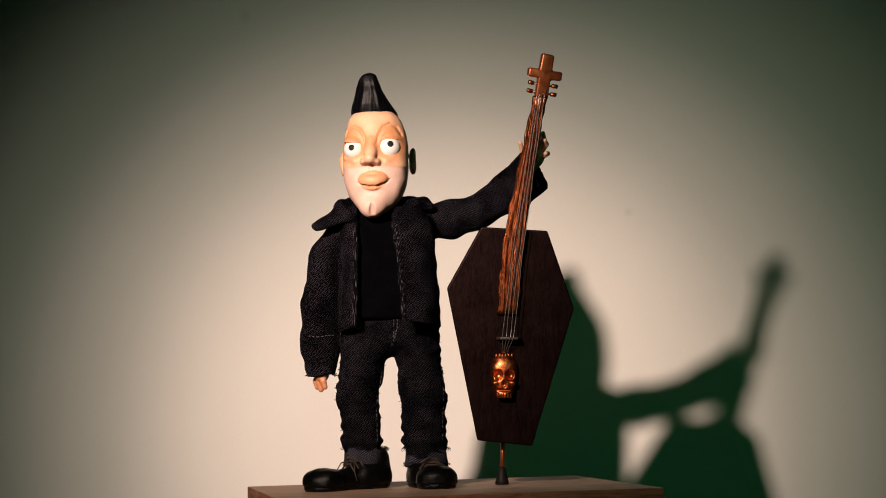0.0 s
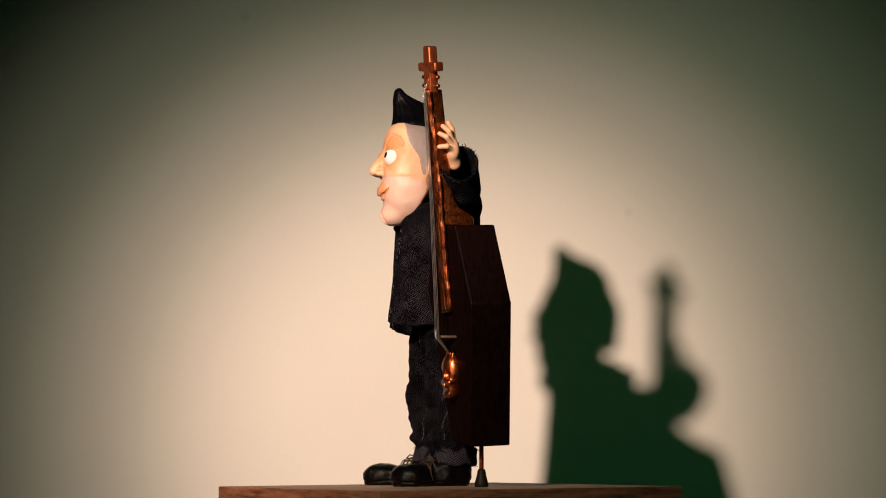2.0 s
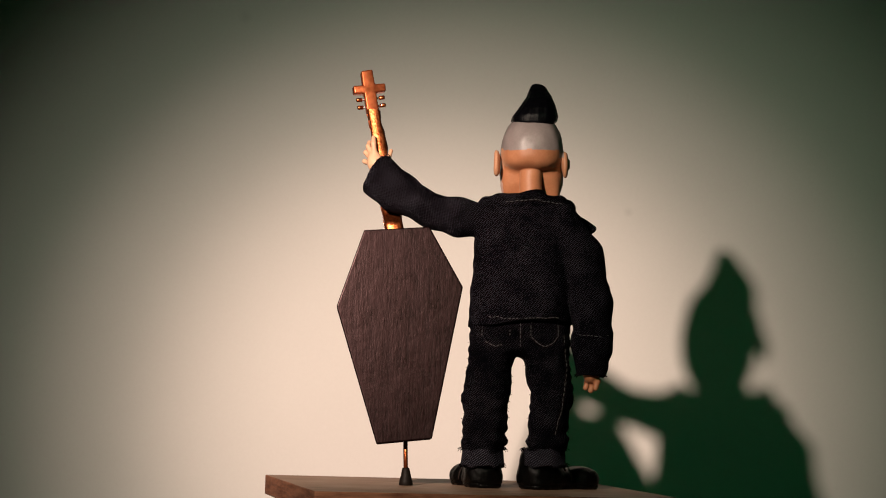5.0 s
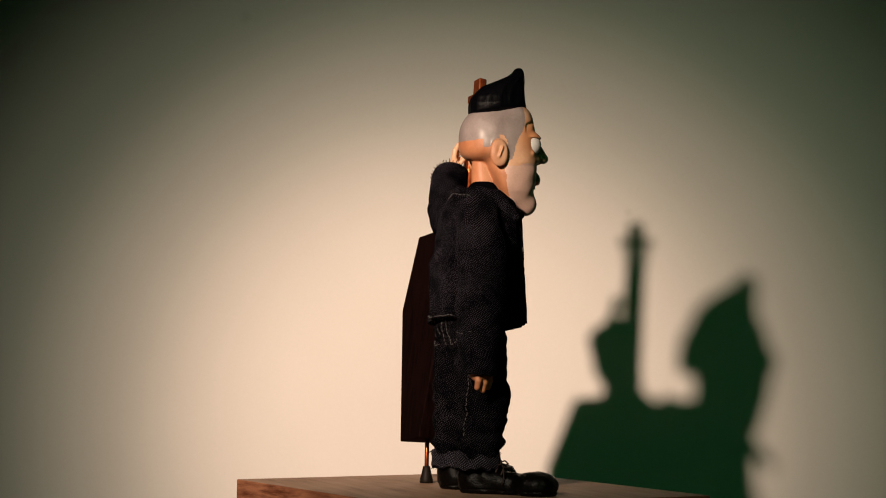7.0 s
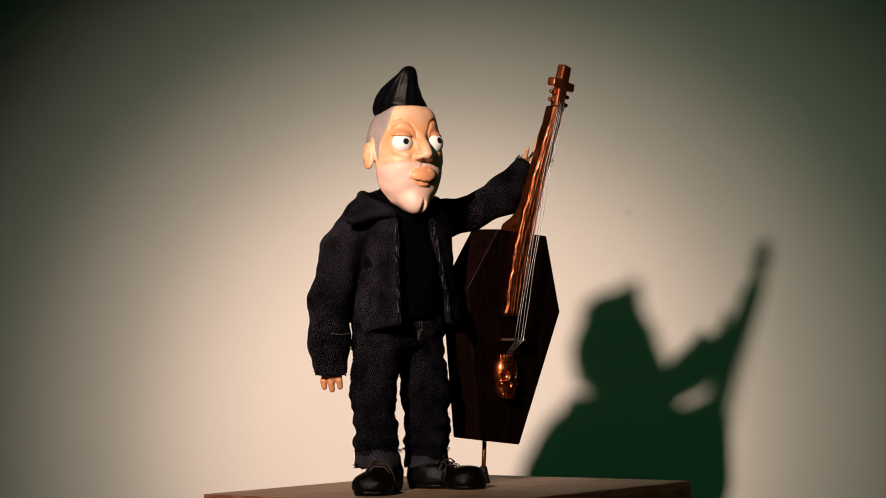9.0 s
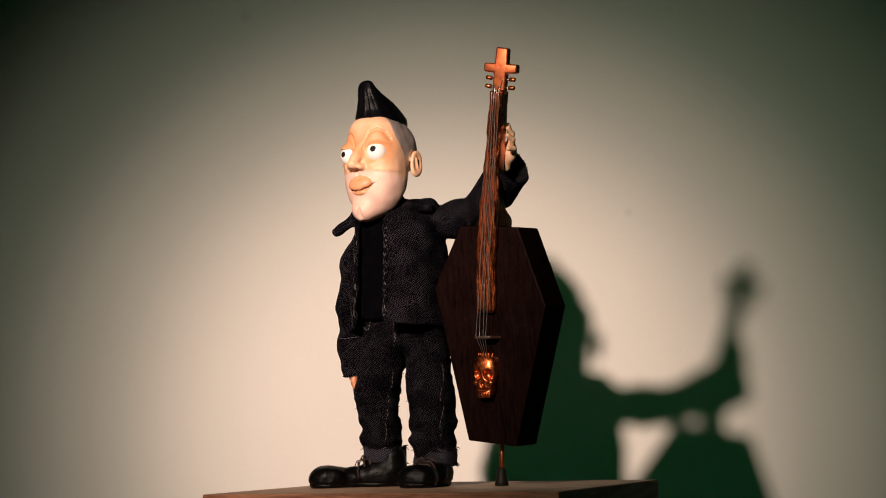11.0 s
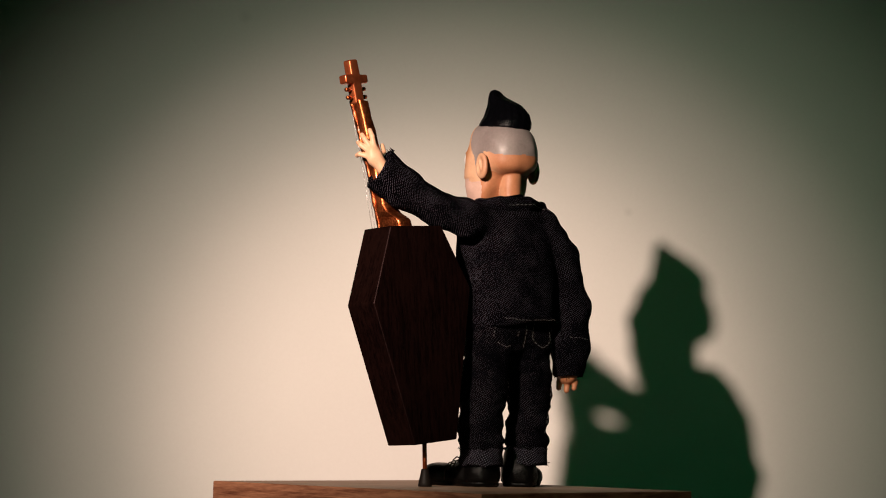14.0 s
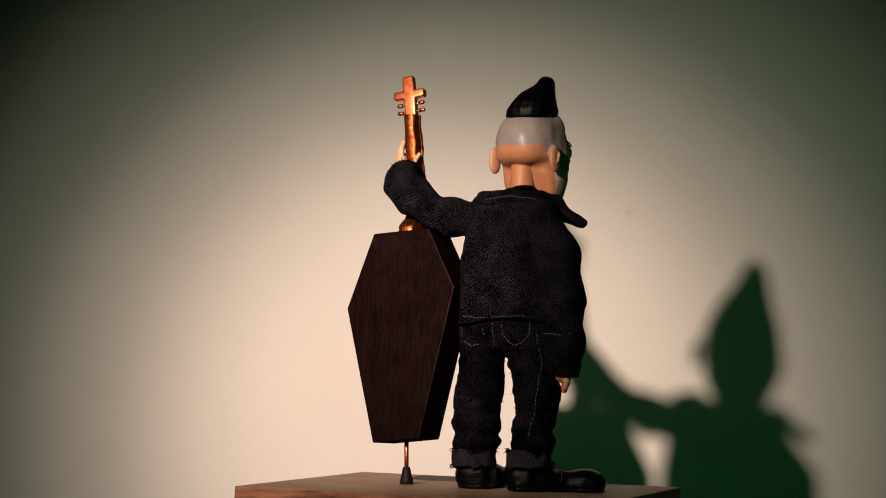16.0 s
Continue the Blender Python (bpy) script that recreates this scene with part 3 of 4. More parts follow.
def jacket_field(p):
    x, y, z = p[..., 0], p[..., 1], p[..., 2]
    shell = torso(p)
    hem = 127 + 3 * np.sin(x * 0.08) + np.where((y < 0) & (x < -76), -5.0, 0) + np.where((y < 0) & (x > -40), 1.5, 0)
    shell = np.maximum(shell, hem - z)
    shell = cut(shell, np.maximum(np.maximum(torso(p, -3.2), z - 212), y - 6), 0.5)
    # open front, from the neck to the hem
    lx = -77.0 + 0.02 * (z - 140)
    rx = -39.0 - 0.10 * (z - 140)
    gap = np.maximum(np.maximum(lx - x, x - rx), y + 4)
    shell = cut(shell, gap, 0.8)
    # rolled edges of the opening
    for e in ([(-77, -27.2, 124), (-77, -24.6, 165), (-77, -22.6, 205)], [(-38.5, -40.4, 129), (-41.8, -34.8, 165), (-46.5, -27, 208)]):
        shell = join(shell, chain(p, e, [1.7, 1.7, 1.7]), 1.5)
    r = chain(p, [(-84, 12, 207), (-98.5, 16, 180), (-106.5, 21, 142), (-106.5, 20.5, 112), (-105.5, 19.5, 88)], [14, 15.6, 15.6, 14.6, 11.8], 6, 0.92)
    r = np.maximum(r, 86 - z + 0.12 * (x + 105))
    r = cut(r, cap(p, (-105.5, 19.5, 80), (-106, 19, 97), 9.6, 9.6), 0.5)
    a = np.array((62, -18.4, 247.2), np.float32)
    axis = np.array((0.77, -0.29, 0.57), np.float32)
    left = chain(p, [(-30, 10, 206), (-6, 9, 208.6), (20, 2, 214.8), (44, -10, 230), (62, -18.4, 247)], [14.4, 14.4, 13.8, 14.8, 17.8], 6, 1.14)
    left = np.maximum(left, (p - a) @ axis)
    left = cut(left, cap(p, (48, -13, 236), (66, -19, 250), 13.4, 15.6, 1.18), 0.5)
    d = join(join(shell, r, 3), left, 3)
    # collar: a band round the neck, one lapel point standing out over the shoulder
    band = chain(p, [(-46, -24, 209), (-33, -15, 218), (-23, 2, 222), (-36, 15.5, 223.5), (-60, 18.6, 224), (-83, 11.5, 221), (-91, 0, 219), (-86, -14, 213), (-79, -24, 207)], [2.6, 4.4, 5.0, 4.6, 4.6, 4.6, 4.6, 3.6, 2.4], 4)
    point = join(cap(p, (-90, -3, 216), (-110, -7, 204.5), 4.0, 2.6), cap(p, (-82, -20, 208), (-108, -9, 203.5), 3.4, 2.4), 4)
    point = join(point, cap(p, (-88, -12, 212), (-104, -9, 206), 3.2, 2.8), 4)
    other = join(cap(p, (-24, 3, 221), (-18.5, -8, 220), 4.0, 3.0), cap(p, (-34, -16, 216), (-19.5, -10, 219), 3.2, 2.6), 4)
    d = join(d, join(join(band, point, 2.5), other, 2.5), 1.6)
    return d


def tee_field(p):
    z = p[..., 2]
    d = ell(p * np.array((1, 1, 0), np.float32), (-56, 0, 0), (34, 20, 60), 2.4)
    d = join(np.maximum(d, z - 205), cap(p, (-61, -1, 198), (-61, 0, 222), 15, 13.5), 14)
    return np.maximum(d, 130 - z)


def pants_field(p):
    x, y, z = p[..., 0], p[..., 1], p[..., 2]
    hip = ell(p, (-50.5, 6.5, 124), (39.5, 21.5, 22), 2.8)
    d = join(hip, chain(p, [(-71, 6.8, 109), (-75.8, 4.6, 70), (-73, 5.4, 46), (-72, 7, 27)], [18.6, 16.2, 14.2, 14.2], 5, 0.88), 4)
    d = join(d, chain(p, [(-29.5, 6.8, 109), (-24.5, 4.6, 70), (-23.5, 5.4, 46), (-22.5, 7, 27)], [18.6, 17.4, 16.0, 15.6], 5, 0.9), 1.5)
    d = d - 2.2 * np.exp(-(((z - 34.5) / 3.6) ** 2)) - 1.3 * np.exp(-(((z - 50) / 5.0) ** 2)) + 0.8 * np.exp(-(((z - 41.5) / 2.4) ** 2))
    return np.maximum(d, z - 139.5)


def cuff_field(c, r):
    def field(p):
        d = cap(p, (c[0], c[1], 10), (c[0] + 0.5, c[1], 40), r + 1.2, r - 0.8, 0.94)
        z = p[..., 2]
        a = np.arctan2(p[..., 1] - c[1], p[..., 0] - c[0])
        edge = 0.9 * np.sin(5 * a) + 0.6 * np.sin(11 * a)
        d = np.maximum(np.maximum(d, 15.5 + edge - z), z - 28.5 - edge)
        return -join(-d, -(15.2 + edge - z), 2)
    return field


def shoe_field(heel, toe, side):
    h, t = np.array((*heel, 0), np.float32), np.array((*toe, 0), np.float32)
    d = (t - h) / np.linalg.norm(t - h)
    length = np.linalg.norm(t - h)
    across = np.array((-d[1], d[0], 0), np.float32)

    def field(p):
        q = np.stack([(p - h) @ d, (p - h) @ across, p[..., 2] - board_z(p[..., 0])], -1)
        toe_cap = ell(q, (length - 14, 0, 7.0), (15.5, 15.5, 10.8), 2.4)
        body = ell(q, (9, 0, 9), (17, 14.5, 12), 3)
        mid = cap(q, (8, 0, 9), (length - 18, 0, 5), 11.5, 9)
        up = join(join(body, mid, 5), toe_cap, 3)
        up = join(up, cap(q, (6, 0, 12), (5, 0, 22), 12, 12.5), 4)
        # tongue and open throat
        up = join(up, cap(q, (20, 0, 18), (10, 0, 24), 6, 5), 2)
        up = cut(up, cap(q, (length - 30, -16, 22), (length - 30, 16, 22), 2.2), 2)
        # welt groove above the sole
        rim = np.abs(q[..., 2] - 3.4) - 0.5
        up = np.maximum(up, -np.maximum(rim, -(up + 0.7)))
        return np.maximum(up, -q[..., 2])
    return field


def hand_field(palm, digits):
    def field(p):
        d = palm(p)
        for points, r in digits:
            d = join(d, chain(p, points, [r, r * 0.98, r * 0.9][: len(points)], 1.0), 1.6)
        return d
    return field


def frays(s, centre, r, z, count, rng, length=3.0):
    """Loose thread ends round a raw edge."""
    for _ in range(count):
        a = rng.uniform(0, 2 * math.pi)
        p = Vector((centre[0] + r * math.cos(a), centre[1] + r * 0.98 * math.sin(a), z + rng.uniform(-1.5, 1.5)))
        out = Vector((math.cos(a), math.sin(a), rng.uniform(-0.9, 0.5)))
        bm = bmesh.new()
        k = rng.uniform(0.4, 1.0) * length
        bend = Vector((rng.uniform(-1, 1), rng.uniform(-1, 1), rng.uniform(-1.2, 0.3))) * k * 0.4
        tube(bm, [p - out * 1.0, p + out * k * 0.5, p + out * k * 0.8 + bend], [0.34, 0.28, 0.2], 5)
        s.put_bm(bm, PANTS)


def stitches(s, points, gap=3.2, length=1.9, r=0.28):
    """A row of short pale stitches along a line."""
    pts = [Vector(p) for p in points]
    for a, b in zip(pts, pts[1:]):
        n = max(1, int((b - a).length / gap))
        d = (b - a).normalized()
        for i in range(n):
            p = a.lerp(b, (i + 0.2) / n)
            bm = bmesh.new()
            tube(bm, [p, p + d * length * 0.5, p + d * length], [r * 0.6, r, r * 0.6], 5)
            s.put_bm(bm, STITCH)


def doll():
    s = Sculpt()
    rng = random.Random(5)
    build_head(s)
    build_hair(s)

    v, f = surface(tee_field, (-100, -46, 114), (-8, 40, 240), 2.0)
    s.put(ripple(v, vertex_normals(v, f), 16, 1.0), f, TEE)

    v, f = surface(jacket_field, (-128, -48, 78), (80, 42, 268), 1.35)
    v = sway(v, 24, 2.6, (1, 1, 0.9), 3.0)
    v = sway(v, 11, 0.95, (0.8, 0.8, 1.4), 9.0)
    cloth = v, vertex_normals(v, f)
    arm = f[v[f].mean(1)[:, 0] > -6]
    rest = f[v[f].mean(1)[:, 0] <= -6]
    s.put(v, rest, DENIM)
    s.put(v, arm, DENIM, None, ((0.50, 0.0, -0.86), (0.34, 0.92, 0.2), (0.86, 0.0, 0.50)))

    v, f = surface(pants_field, (-98, -22, 20), (-2, 36, 144), 1.35)
    nn = vertex_normals(v, f)
    v = ripple(v, nn, 19, 2.0, (0.8, 0.8, 1.3), 1.0)
    v = ripple(v, nn, 8, 1.7, (0.7, 0.7, 1.6), 5.0)
    s.put(v, f, PANTS)
    legs = v, vertex_normals(v, f)
    for c, r in (((-70.0, 7.5), 16.2), ((-22.0, 7.8), 16.4)):
        v, f = surface(cuff_field(c, r), (c[0] - 21, c[1] - 22, 11), (c[0] + 21, c[1] + 22, 33), 1.0)
        v = ripple(v, vertex_normals(v, f), 8, 1.2)
        s.put(v, f, CUFF)
        frays(s, c, r + 0.8, 16.5, 26, rng)
        frays(s, c, r + 0.4, 29, 34, rng, 3.6)
    lv, ln = legs
    rows = np.flatnonzero((np.abs(ln[:, 0]) > 0.8) & (lv[:, 2] > 32) & (lv[:, 2] < 118))
    for k in rng.sample(rows.tolist(), 70):
        p, n = Vector(lv[k].tolist()), Vector(ln[k].tolist())
        bm = bmesh.new()
        e = p + n * rng.uniform(0.6, 1.5) + Vector((0, rng.uniform(-1, 1), rng.uniform(-1.2, 0.8)))
        tube(bm, [p - n * 0.4, p.lerp(e, 0.6), e], [0.30, 0.26, 0.18], 4)
        s.put_bm(bm, PANTS)

    for heel, toe, side in (((-60, 9), (-110.6, -37.5), -1), ((-24, 12), (-10.2, -44.6), 1)):
        lo = (min(heel[0], toe[0]) - 22, min(heel[1], toe[1]) - 20, -6)
        hi = (max(heel[0], toe[0]) + 22, max(heel[1], toe[1]) + 20, 40)
        v, f = surface(shoe_field(heel, toe, side), lo, hi, 1.0)
        s.put(ripple(v, vertex_normals(v, f), 7, 0.8), f, SHOE)
        h, t = Vector((*heel, 0)), Vector((*toe, 0))
        d = (t - h).normalized()
        w = Vector((-d.y, d.x, 0))
        for k in range(4):
            bm = bmesh.new()
            c = h + d * (16 + k * 4.5) + Vector((0, 0, 22.0 - k * 1.9))
            tube(bm, [c - w * 9 - Vector((0, 0, 4.5)), c - w * 4 + Vector((0, 0, 0.6)), c + w * 4 + d * 2 + Vector((0, 0, 0.6)), c + w * 9 + d * 2 - Vector((0, 0, 4.5))], 0.8, 6)
            s.put_bm(bm, LACE)
        for e in (-1, 1):
            bm = bmesh.new()
            c = h + d * 24 + Vector((0, 0, 20.5))
            tube(bm, [c, c + w * e * 3 + d * 3 + Vector((0, 0, 1.6)), c + w * e * 7 + d * 4 - Vector((0, 0, 1)), c + w * e * 6 + d * 1 - Vector((0, 0, 1.5)), c], 0.6, 6)
            s.put_bm(bm, LACE)
            bm = bmesh.new()
            tube(bm, [c, c + w * e * 8 + d * 7 - Vector((0, 0, 3)), c + w * e * 11.5 + d * 9 - Vector((0, 0, 10)), c + w * e * 13 + d * 8 - Vector((0, 0, 16))], 0.45, 6)
            s.put_bm(bm, LACE)

    # hanging hand
    palm = lambda p: ell(p, (-105.5, 18.5, 89), (6.5, 10, 9))
    digits = [([(-103.5, 12.5, 88), (-103.6, 11.2, 81.5), (-102.2, 11.8, 76.8)], 2.4), ([(-106, 17.5, 88), (-107.2, 16.9, 80), (-105.6, 17.4, 74.8)], 2.5),
              ([(-107.5, 22, 88), (-110.2, 22.6, 81.5), (-108.8, 23, 76.6)], 2.4)]
    v, f = surface(hand_field(palm, digits), (-118, 4, 70), (-94, 32, 100), 0.8)
    s.put(v, f, SKIN)
    # hand round the neck of the instrument
    palm = lambda p: join(ell(p, (65.5, -21.5, 254.5), (6.8, 5.2, 9.6), 2.3), cap(p, (58, -17, 242), (63, -20, 252), 6, 6), 4)
    digits = [([(65.5, -20.5, 262), (66.5, -22.5, 272), (66.5, -26, 278)], 2.5), ([(68, -22.5, 261), (71.5, -27, 269.5), (70.5, -32.5, 274)], 2.5),
              ([(70, -24, 258.5), (73.8, -30, 264), (72, -36, 267)], 2.4), ([(70, -23.5, 253), (74.8, -30, 255.5), (73, -36.5, 255)], 2.4),
              ([(59, -19.5, 254), (51.8, -23, 258.5), (49.8, -28, 265.5)], 2.2)]
    v, f = surface(hand_field(palm, digits), (42, -46, 230), (86, -8, 290), 0.8)
    pivot = np.array((64, -22, 252), np.float32)
    v = (v - pivot) * 0.84 + pivot + np.array((-1.5, -2.0, 3.0), np.float32)
    s.put(v, f, SKIN)

    def snap(cloth, points, sign=-1, lift=0.15):
        """Lays points (x, z) on the front or back of a cloth."""
        v, n = cloth
        keep = n[:, 1] * sign > 0.25
        v, n = v[keep], n[keep]
        out = []
        for x, z in points:
            k = np.argmin((v[:, 0] - x) ** 2 + (v[:, 2] - z) ** 2 - sign * v[:, 1] * 0.02)
            out.append((v[k, 0], v[k, 1] + sign * lift, v[k, 2]))
        return out

    def sewn(cloth, points, sign=-1, step=3.0):
        dense = []
        for p, q in zip(points, points[1:]):
            n = max(1, round(math.dist(p, q) / step))
            dense += [(p[0] + (q[0] - p[0]) * i / n, p[1] + (q[1] - p[1]) * i / n) for i in range(n)]
        pts = snap(cloth, dense + [points[-1]], sign)
        for p, q in zip(pts, pts[1:]):
            if step * 0.4 < math.dist(p, q) < step * 1.4:
                stitches(s, [p, tuple(np.array(p) * 0.35 + np.array(q) * 0.65)], 9, math.dist(p, q) * 0.62)

    # waistband, fly, pockets
    sewn(legs, [(-84, 135.5), (-60, 137), (-20, 136.5)])
    sewn(legs, [(-47.5, 136), (-47.5, 118), (-49, 108)])
    sewn(legs, [(-44.5, 136), (-44.5, 122), (-48, 112)])
    sewn(legs, [(-84, 128), (-74, 122), (-70, 136)])
    for cx in (-69, -31):
        sewn(legs, [(cx - 10, 129), (cx - 10.5, 116), (cx - 6, 110.5), (cx, 108.5), (cx + 6, 110.5), (cx + 10.5, 116), (cx + 10, 129), (cx - 10, 129)], 1)
    sewn(legs, [(-84, 135), (-50, 136), (-16, 135)], 1)
    sewn(legs, [(-50, 130), (-50, 108)], 1)
    sewn(legs, [(-84, 118), (-87, 92), (-83, 62), (-77, 40)], 1, 3.6)
    sewn(legs, [(-57, 90), (-61, 60), (-60, 34)], -1, 3.6)
    sewn(legs, [(-8, 96), (-8.5, 62), (-9, 34)], -1, 3.6)
    # jacket: collar, hem, shoulder seam, woven edges of the front
    sewn(cloth, [(-84, 220.5), (-60, 223), (-38, 221.5)], 1, 3.4)
    sewn(cloth, [(-86, 131), (-52, 130), (-18, 131.5)], 1, 3.0)
    for e in ([(-77, -28.2, 125), (-77, -27.1, 145), (-77, -25.7, 165), (-77, -24.8, 186), (-77, -23.6, 205)], [(-38.5, -41.6, 129), (-40, -38.8, 147), (-41.8, -36.1, 165), (-44, -32, 187), (-46.5, -28.2, 208)]):
        dense = [tuple(np.array(p) + (np.array(q) - np.array(p)) * t) for p, q in zip(e, e[1:]) for t in (0, 0.25, 0.5, 0.75)] + [e[-1]]
        bm = bmesh.new()
        tube(bm, [(x + 0.5 * math.sin(z * 0.31), y, z) for x, y, z in dense], 1.7, 10)
        s.put_bm(bm, EDGE)
    sewn(cloth, [(-119, 117), (-106, 116.5), (-94, 118)])
    sewn(cloth, [(-119, 117), (-106, 116.5), (-94, 118)], 1)
    # raw ends at both sleeve mouths
    for k in range(34):
        t = k * 2 * math.pi / 34
        side = Vector((0.48, -0.17, -0.86)) * math.cos(t) * 17.5 + Vector((0.35, 0.94, 0.0)) * math.sin(t) * 15.0
        p = Vector((61, -18, 246.5)) + side
        bm = bmesh.new()
        k2 = Vector((0.77, -0.29, 0.57)) * rng.uniform(0.8, 2.6) + side.normalized() * rng.uniform(-0.5, 1.2)
        tube(bm, [p - k2 * 0.5, p + k2 * 0.6, p + k2 + Vector((rng.uniform(-1, 1), rng.uniform(-1, 1), rng.uniform(-1, 1)))], [0.36, 0.3, 0.2], 5)
        s.put_bm(bm, DENIM)
    frays(s, (-105.5, 19.5), 11.2, 87, 22, rng, 2.4)
    return tagged(s.done("doll"), "puppet doll in black denim with quiff, holding an upright bass", "doll")


# ---------------------------------------------------------------- the instrument
def mm(bm):
    bm.transform(Matrix.Scale(0.001, 4))
    return bm


def mesh_part(name, verts, faces, material, parent, label=""):
    me = bpy.data.meshes.new(name)
    me.from_pydata((np.asarray(verts) * 0.001).tolist(), [], np.asarray(faces).tolist())
    me.materials.append(material)
    me.polygons.foreach_set("use_smooth", [True] * len(me.polygons))
    me.update()
    ob = new(name, me)
    ob.parent = parent
    if label:
        ob["label"] = label
    return ob


def coffin_body(bass):
    outline = [(20.5, -25, 201.5), (71.8, -24.6, 198.6), (92.8, -17.5, 138.6), (60.8, -8, 31.8), (18.3, -8, 35.8), (-5.8, -18.8, 154)]
    bm = bmesh.new()
    outline = [(x, -4.5 - 0.1015 * z, z) for x, y, z in outline]
    front = [bm.verts.new(p) for p in outline]
    back = [bm.verts.new((x - 0.4, y + 32, z + 1.2)) for x, y, z in outline]
    bm.faces.new(front)
    bm.faces.new(back[::-1])
    for i in range(6):
        j = (i + 1) % 6
        bm.faces.new((front[j], front[i], back[i], back[j]))
    bmesh.ops.recalc_face_normals(bm, faces=bm.faces)
    bmesh.ops.bevel(bm, geom=bm.edges[:], offset=1.3, segments=3, profile=0.6, affect="EDGES")
    bm.normal_update()
    ob = part("body", mm(bm), COFFIN, bass, "dark stained coffin-shaped wooden body", smooth=False)
    for f in ob.data.polygons:
        f.use_smooth = f.area < 3e-5
    return ob


def neck_line(z):
    """Centre x, front y and half width of the fingerboard at height z."""
    x = np.interp(z, (134, 170, 200, 235, 265, 300), (41.2, 43.6, 47.2, 53.2, 58.6, 65.0))
    y = np.interp(z, (134, 200, 235, 265, 290, 300), (-21.5, -29.8, -34.4, -39.6, -44.4, -46.2))
    w = np.interp(z, (134, 200, 240, 300), (8.6, 8.2, 6.8, 5.4))
    return x, y, w


def bass():
    b = tagged(new("upright_bass"), "coffin-shaped upright bass with copper neck and cross-shaped head", "double bass")
    coffin_body(b)
    # fingerboard with wavering edges
    bm = bmesh.new()
    rows = []
    for z in np.linspace(134, 301, 70):
        x, y, w = neck_line(z)
        wl = w + 0.5 * math.sin(z * 0.21) + 0.3 * math.sin(z * 0.47)
        wr = w + 0.45 * math.sin(z * 0.17 + 1) + 0.3 * math.sin(z * 0.55)
        ring = [(x - wl, y + 3.6, z), (x - wl, y + 0.9, z), (x - wl + 1, y, z)]
        ring += [(x + k * w, y - 0.6 * (1 - k * k) + 0.28 * math.sin(k * 15 + 1.7 * math.sin(z * 0.05 + k * 2.5)) + 0.15 * math.sin(k * 29 + z * 0.09 + 2 * math.sin(z * 0.031)), z) for k in np.linspace(-0.82, 0.82, 37)]
        ring += [(x + wr - 1, y, z), (x + wr, y + 0.9, z), (x + wr, y + 3.6, z)]
        rows.append([bm.verts.new(p) for p in ring])
    for a, c in zip(rows, rows[1:]):
        for j in range(len(a)):
            k = (j + 1) % len(a)
            bm.faces.new((a[j], a[k], c[k], c[j]))
    bm.faces.new(rows[0])
    bm.faces.new(rows[-1][::-1])
    part("fingerboard", mm(bm), FINGERBOARD, b, "streaked copper-brown fingerboard")

    # neck behind it: flat sides, hollowed back, and the heel on the body's top edge
    bm = bmesh.new()
    rows = []
    for z in np.concatenate([np.linspace(200.4, 230, 24), np.linspace(232, 301, 30)]):
        x, y, w = neck_line(z)
        back = np.interp(z, (200.4, 205, 207.5, 210, 213, 218, 226, 250, 275, 301), (-2.4, -2.8, -4.2, -9.0, -14.5, -18.4, -21.2, -25.4, -29.4, -34.0))
        w = w - 0.7 + 0.3 * math.sin(z * 0.3)
        k = min(2.2, w * 0.32)
        wob = 0.08 * math.sin(z * 0.9) + 0.12 * math.sin(z * 0.37 + 2)
        ring = [(x - w, y + 2, z), (x - w + wob, back - k, z), (x - w + 0.5 + wob, back - k * 0.5, z), (x - w + k, back + wob * 0.5, z), (x + w - k, back + wob * 0.5, z),
                (x + w - 0.5 + wob, back - k * 0.5, z), (x + w + wob, back - k, z), (x + w, y + 2, z)]
        rows.append([bm.verts.new(p) for p in ring])
    for a, e in zip(rows, rows[1:]):
        for j in range(len(a)):
            k = (j + 1) % len(a)
            bm.faces.new((a[j], a[k], e[k], e[j]))
    bm.faces.new(rows[0])
    bm.faces.new(rows[-1][::-1])
    ob = part("neck", mm(bm), COPPER, b, "copper-painted carved neck")
    ob.data.set_sharp_from_angle(angle=radians(40))

    # head: a cross
    bm = bmesh.new()
    outline = [(-5, 0), (5, 0), (4.9, 16), (13.4, 16.6), (13.2, 23.6), (5.0, 23.2), (4.9, 35.2), (-4.8, 35.6), (-4.9, 23.2), (-13.5, 23.0), (-13.2, 16.2), (-5, 16)]
    fr = [bm.verts.new((x, -3.9, z)) for x, z in outline]
    bk = [bm.verts.new((x, 4.0 if 15 < z < 24 else 3.6, z)) for x, z in outline]
    bm.faces.new(fr)
    bm.faces.new(bk[::-1])
    for i in range(12):
        j = (i + 1) % 12
        bm.faces.new((fr[j], fr[i], bk[i], bk[j]))
    bmesh.ops.recalc_face_normals(bm, faces=bm.faces)
    bmesh.ops.bevel(bm, geom=bm.edges[:], offset=1.5, segments=4, profile=0.5, affect="EDGES")
    head_pose = Matrix.Translation((65.6, -41.4, 298.6)) @ Matrix.Rotation(radians(8.0), 4, "Y") @ Matrix.Rotation(radians(11.0), 4, "Z") @ Matrix.Rotation(radians(5.0), 4, "X")
    bm.transform(head_pose)
    part("head", mm(bm), RUBBED, b, "copper-painted cross-shaped head")
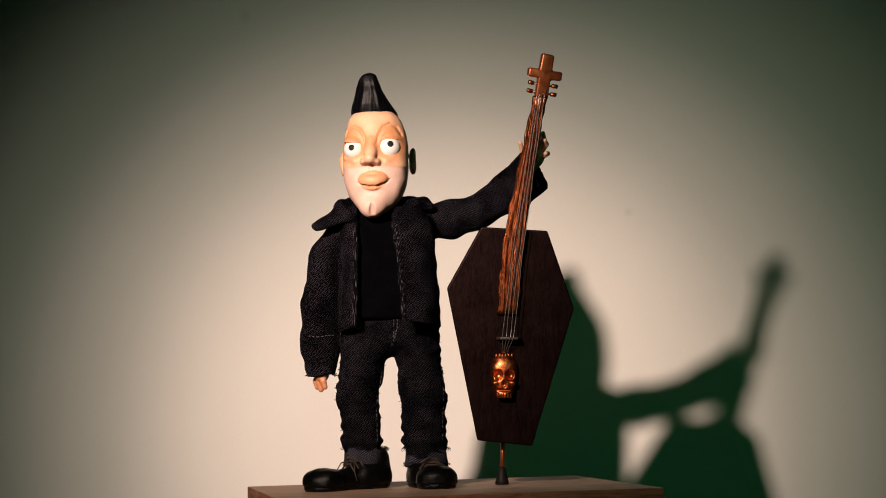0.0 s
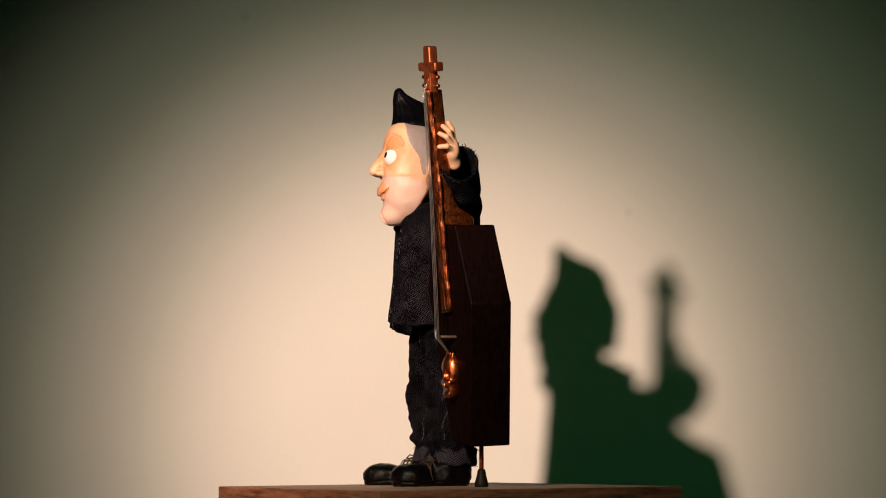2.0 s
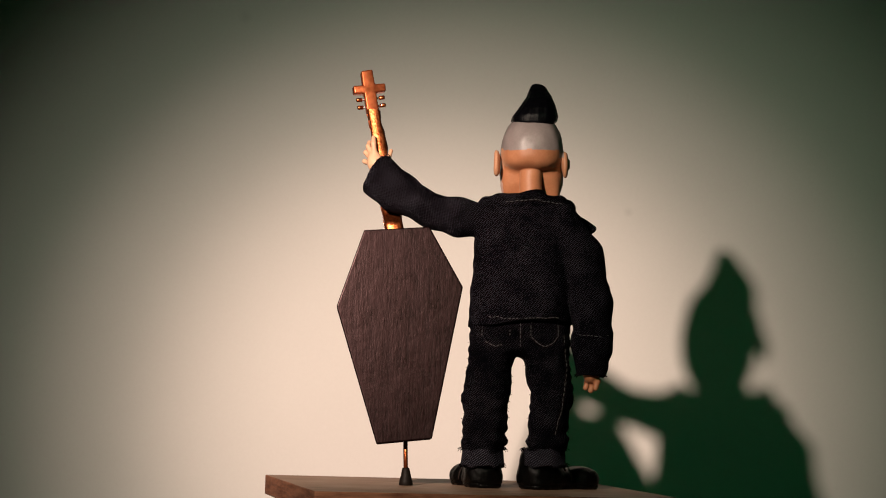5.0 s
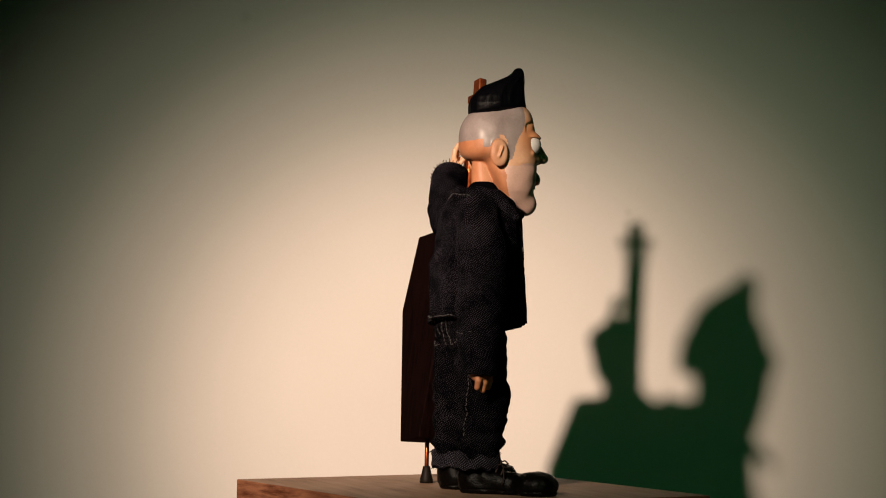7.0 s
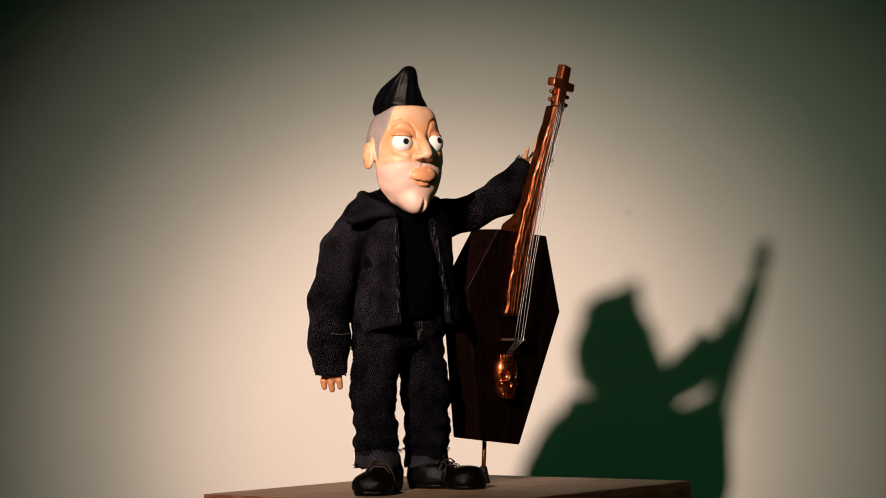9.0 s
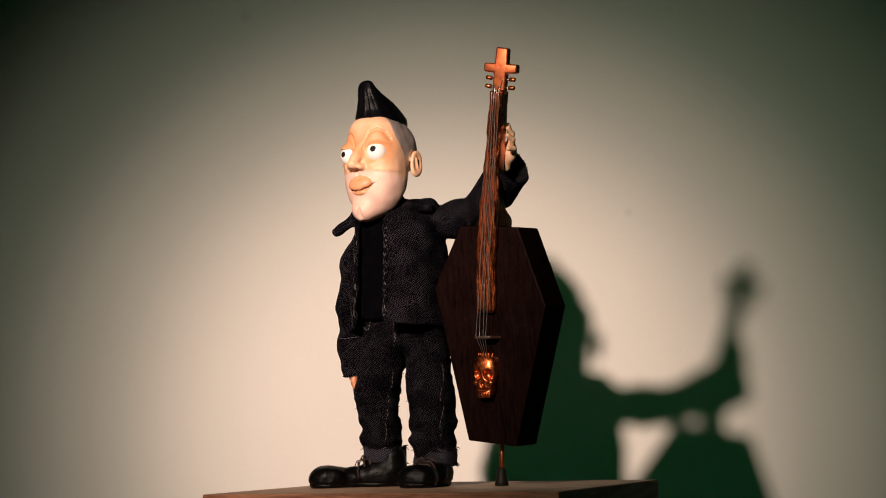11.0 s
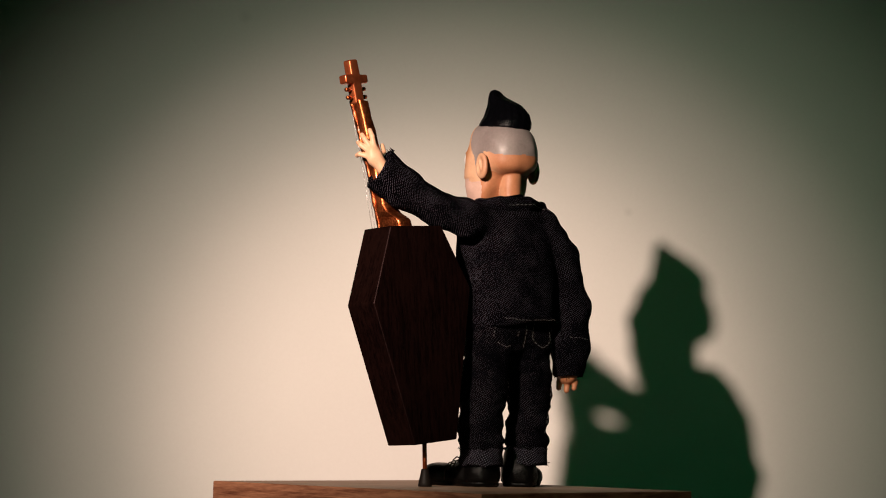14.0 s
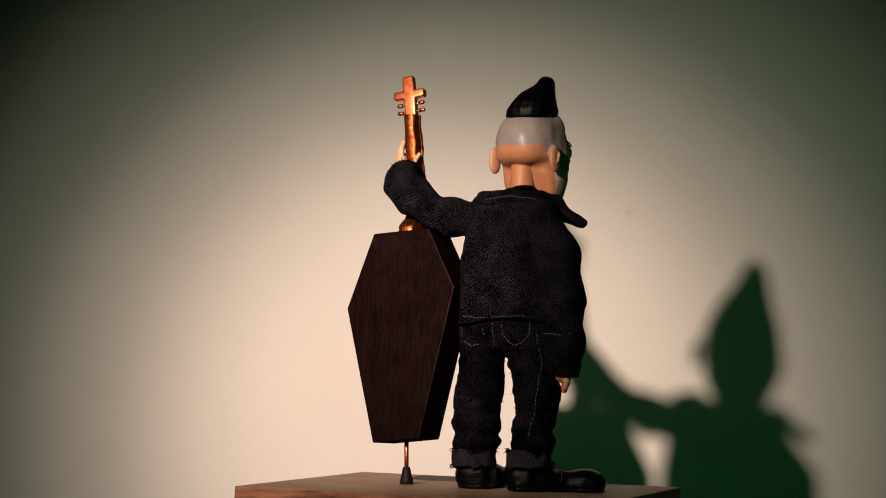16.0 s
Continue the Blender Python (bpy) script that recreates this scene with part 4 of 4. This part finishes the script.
    for sx in (-1, 1):
        for dz in (5.2, 11.6):
            bm = bmesh.new()
            tube(bm, [(sx * 4.2, 0, dz), (sx * 7.2, 0, dz + 0.2)], 0.9, 10)
            bm.transform(head_pose)
            peg = part("tuning_peg", mm(bm), WIRE, b)
            bm = bmesh.new()
            tube(bm, [(sx * 7.0, 0, dz + 0.2), (sx * 7.3, 0, dz + 0.2), (sx * 11.2, 0, dz + 0.4), (sx * 11.8, 0, dz + 0.4)], [1.2, 1.7, 1.7, 1.2], 12)
            bm.transform(head_pose)
            part("knob", mm(bm), COPPER, peg)

    # bridge and strings
    bm = box((31.5, -27.6, 114.0), (53.0, -13.6, 116.2), 0.7)
    for v in bm.verts:
        k = (v.co.y + 13.6) / 14
        v.co.x = 42.2 + (v.co.x - 42.2) * (1 + 0.45 * k * 0.8)
    part("bridge", mm(bm), BRIDGE, b, "small dark wooden bridge")
    for i in range(4):
        k = i - 1.5
        pts = []
        for z in np.linspace(300.5, 116, 24):
            x, y, w = neck_line(z)
            t = (300.5 - z) / 184.5
            straight = -47.0 + t * 19.0 + 1.4 * math.sin(math.pi * t)
            pts.append((x * 0.25 + (65.4 + (41.6 - 65.4) * t) * 0.75 + k * (2.0 + 0.9 * t) + 0.35 * math.sin(t * 17 + i * 2), min(straight, y - 0.75), z))
        pts.append((41.4 + k * 2.6, -28.2, 115.0))
        pts.append((39.4 + k * 1.6, -21.0, 107))
        pts.append((38.8 + k * 1.3, -16.6, 101))
        bm = bmesh.new()
        tube(bm, [(65.6 + k * 3.6, -45.5, 304 + (i % 2) * 5)] + pts, 0.27, 6)
        part("string", mm(bm), WIRE, b)

    # skull tailpiece
    def skull_field(p):
        q = p - np.array((38.6, -15.4, 84.5), np.float32)
        d = ell(q, (0, 0.5, 6), (10.6, 7.4, 12.5), 2.3)
        d = join(d, ell(q, (0, 0, -7), (8.0, 6.2, 9.0), 2.4), 3)
        for sx in (-1, 1):
            d = cut(d, ell(q, (sx * 4.9, -6.6, 2.2), (3.7, 4.2, 4.0)), 0.8)
            d = join(d, ell(q, (sx * 6.6, -3.8, -4.0), (2.8, 2.6, 2.0)), 1.2)
        d = cut(d, ell(q, (0, -7.2, -5.0), (1.7, 3, 2.8)), 0.7)
        d = cut(d, cap(q, (-7, -5.6, -9.6), (7, -5.6, -9.6), 1.1), 0.8)
        for i in range(6):
            d = join(d, cap(q, ((i - 2.5) * 2.1, -5.0 + 0.22 * (i - 2.5) ** 2, -12.6), ((i - 2.5) * 2.0, -4.7 + 0.22 * (i - 2.5) ** 2, -14.8), 1.0), 0.5)
            d = join(d, cap(q, ((i - 2.5) * 2.6, -3.4 + 0.3 * (i - 2.5) ** 2, 15.5), ((i - 2.5) * 2.4, -2.6 + 0.3 * (i - 2.5) ** 2, 18.4), 0.9), 0.6)
        return d

    v, f = surface(skull_field, (25, -26, 62), (53, -4, 106), 0.6)
    mesh_part("tailpiece", v, f, GOLD, b, "copper-painted skull ornament holding the strings")

    # end pin and its foot
    bm = bmesh.new()
    tube(bm, [(38.3, 9.0, 40), (38.1, 9.2, 24), (37.8, 9.4, 9)], 1.75, 14)
    part("end_pin", mm(bm), COPPER, b, "thin copper end pin")
    bm = bmesh.new()
    z0 = board_z(37.8)
    tube(bm, [(37.8, 9.4, z0), (37.8, 9.4, z0 + 0.8), (37.8, 9.4, z0 + 3.5), (37.8, 9.4, z0 + 8), (37.9, 9.4, z0 + 13), (37.9, 9.4, z0 + 13.6)], [5.0, 5.5, 5.1, 3.9, 2.9, 2.3], 20)
    part("foot", mm(bm), RUBBER, b, "dark rubber cone foot")
    return b


room()
TURNTABLE = support()
PLANK = wooden_board()
FIGURE = doll()
BASS = bass()


# The instrument stands loose on its pin and rocks a little in the doll's hand once a turn.
PIN_FOOT = (0.0378, 0.0094, 0.0006)
ROCK_AT = (0.0, 0.06, 0.12, 0.40, 0.55, 0.65, 0.75, 0.80, 0.90, 1.0)
ROCK_BY = (0.50, 0.20, 0.0, 0.0, 0.10, 0.45, 1.22, 1.18, 1.02, 0.50)


def motions():
    rows, rocking = [], []
    for k in range(65):
        turns = k * 0.25 / TURN_SECONDS
        spin = pose(0, 0, 0, 0, 0, -360 * turns)
        rows.append((k * 0.25, spin))
        lean = float(np.interp(turns % 1.0, ROCK_AT, ROCK_BY))
        rocking.append((k * 0.25, spin @ pose(*PIN_FOOT, lean, 0, 0) @ Matrix.Translation(Vector(PIN_FOOT)).inverted()))
    for thing in (TURNTABLE, PLANK, FIGURE):
        walk(thing, rows)
    walk(BASS, rocking)


motions()
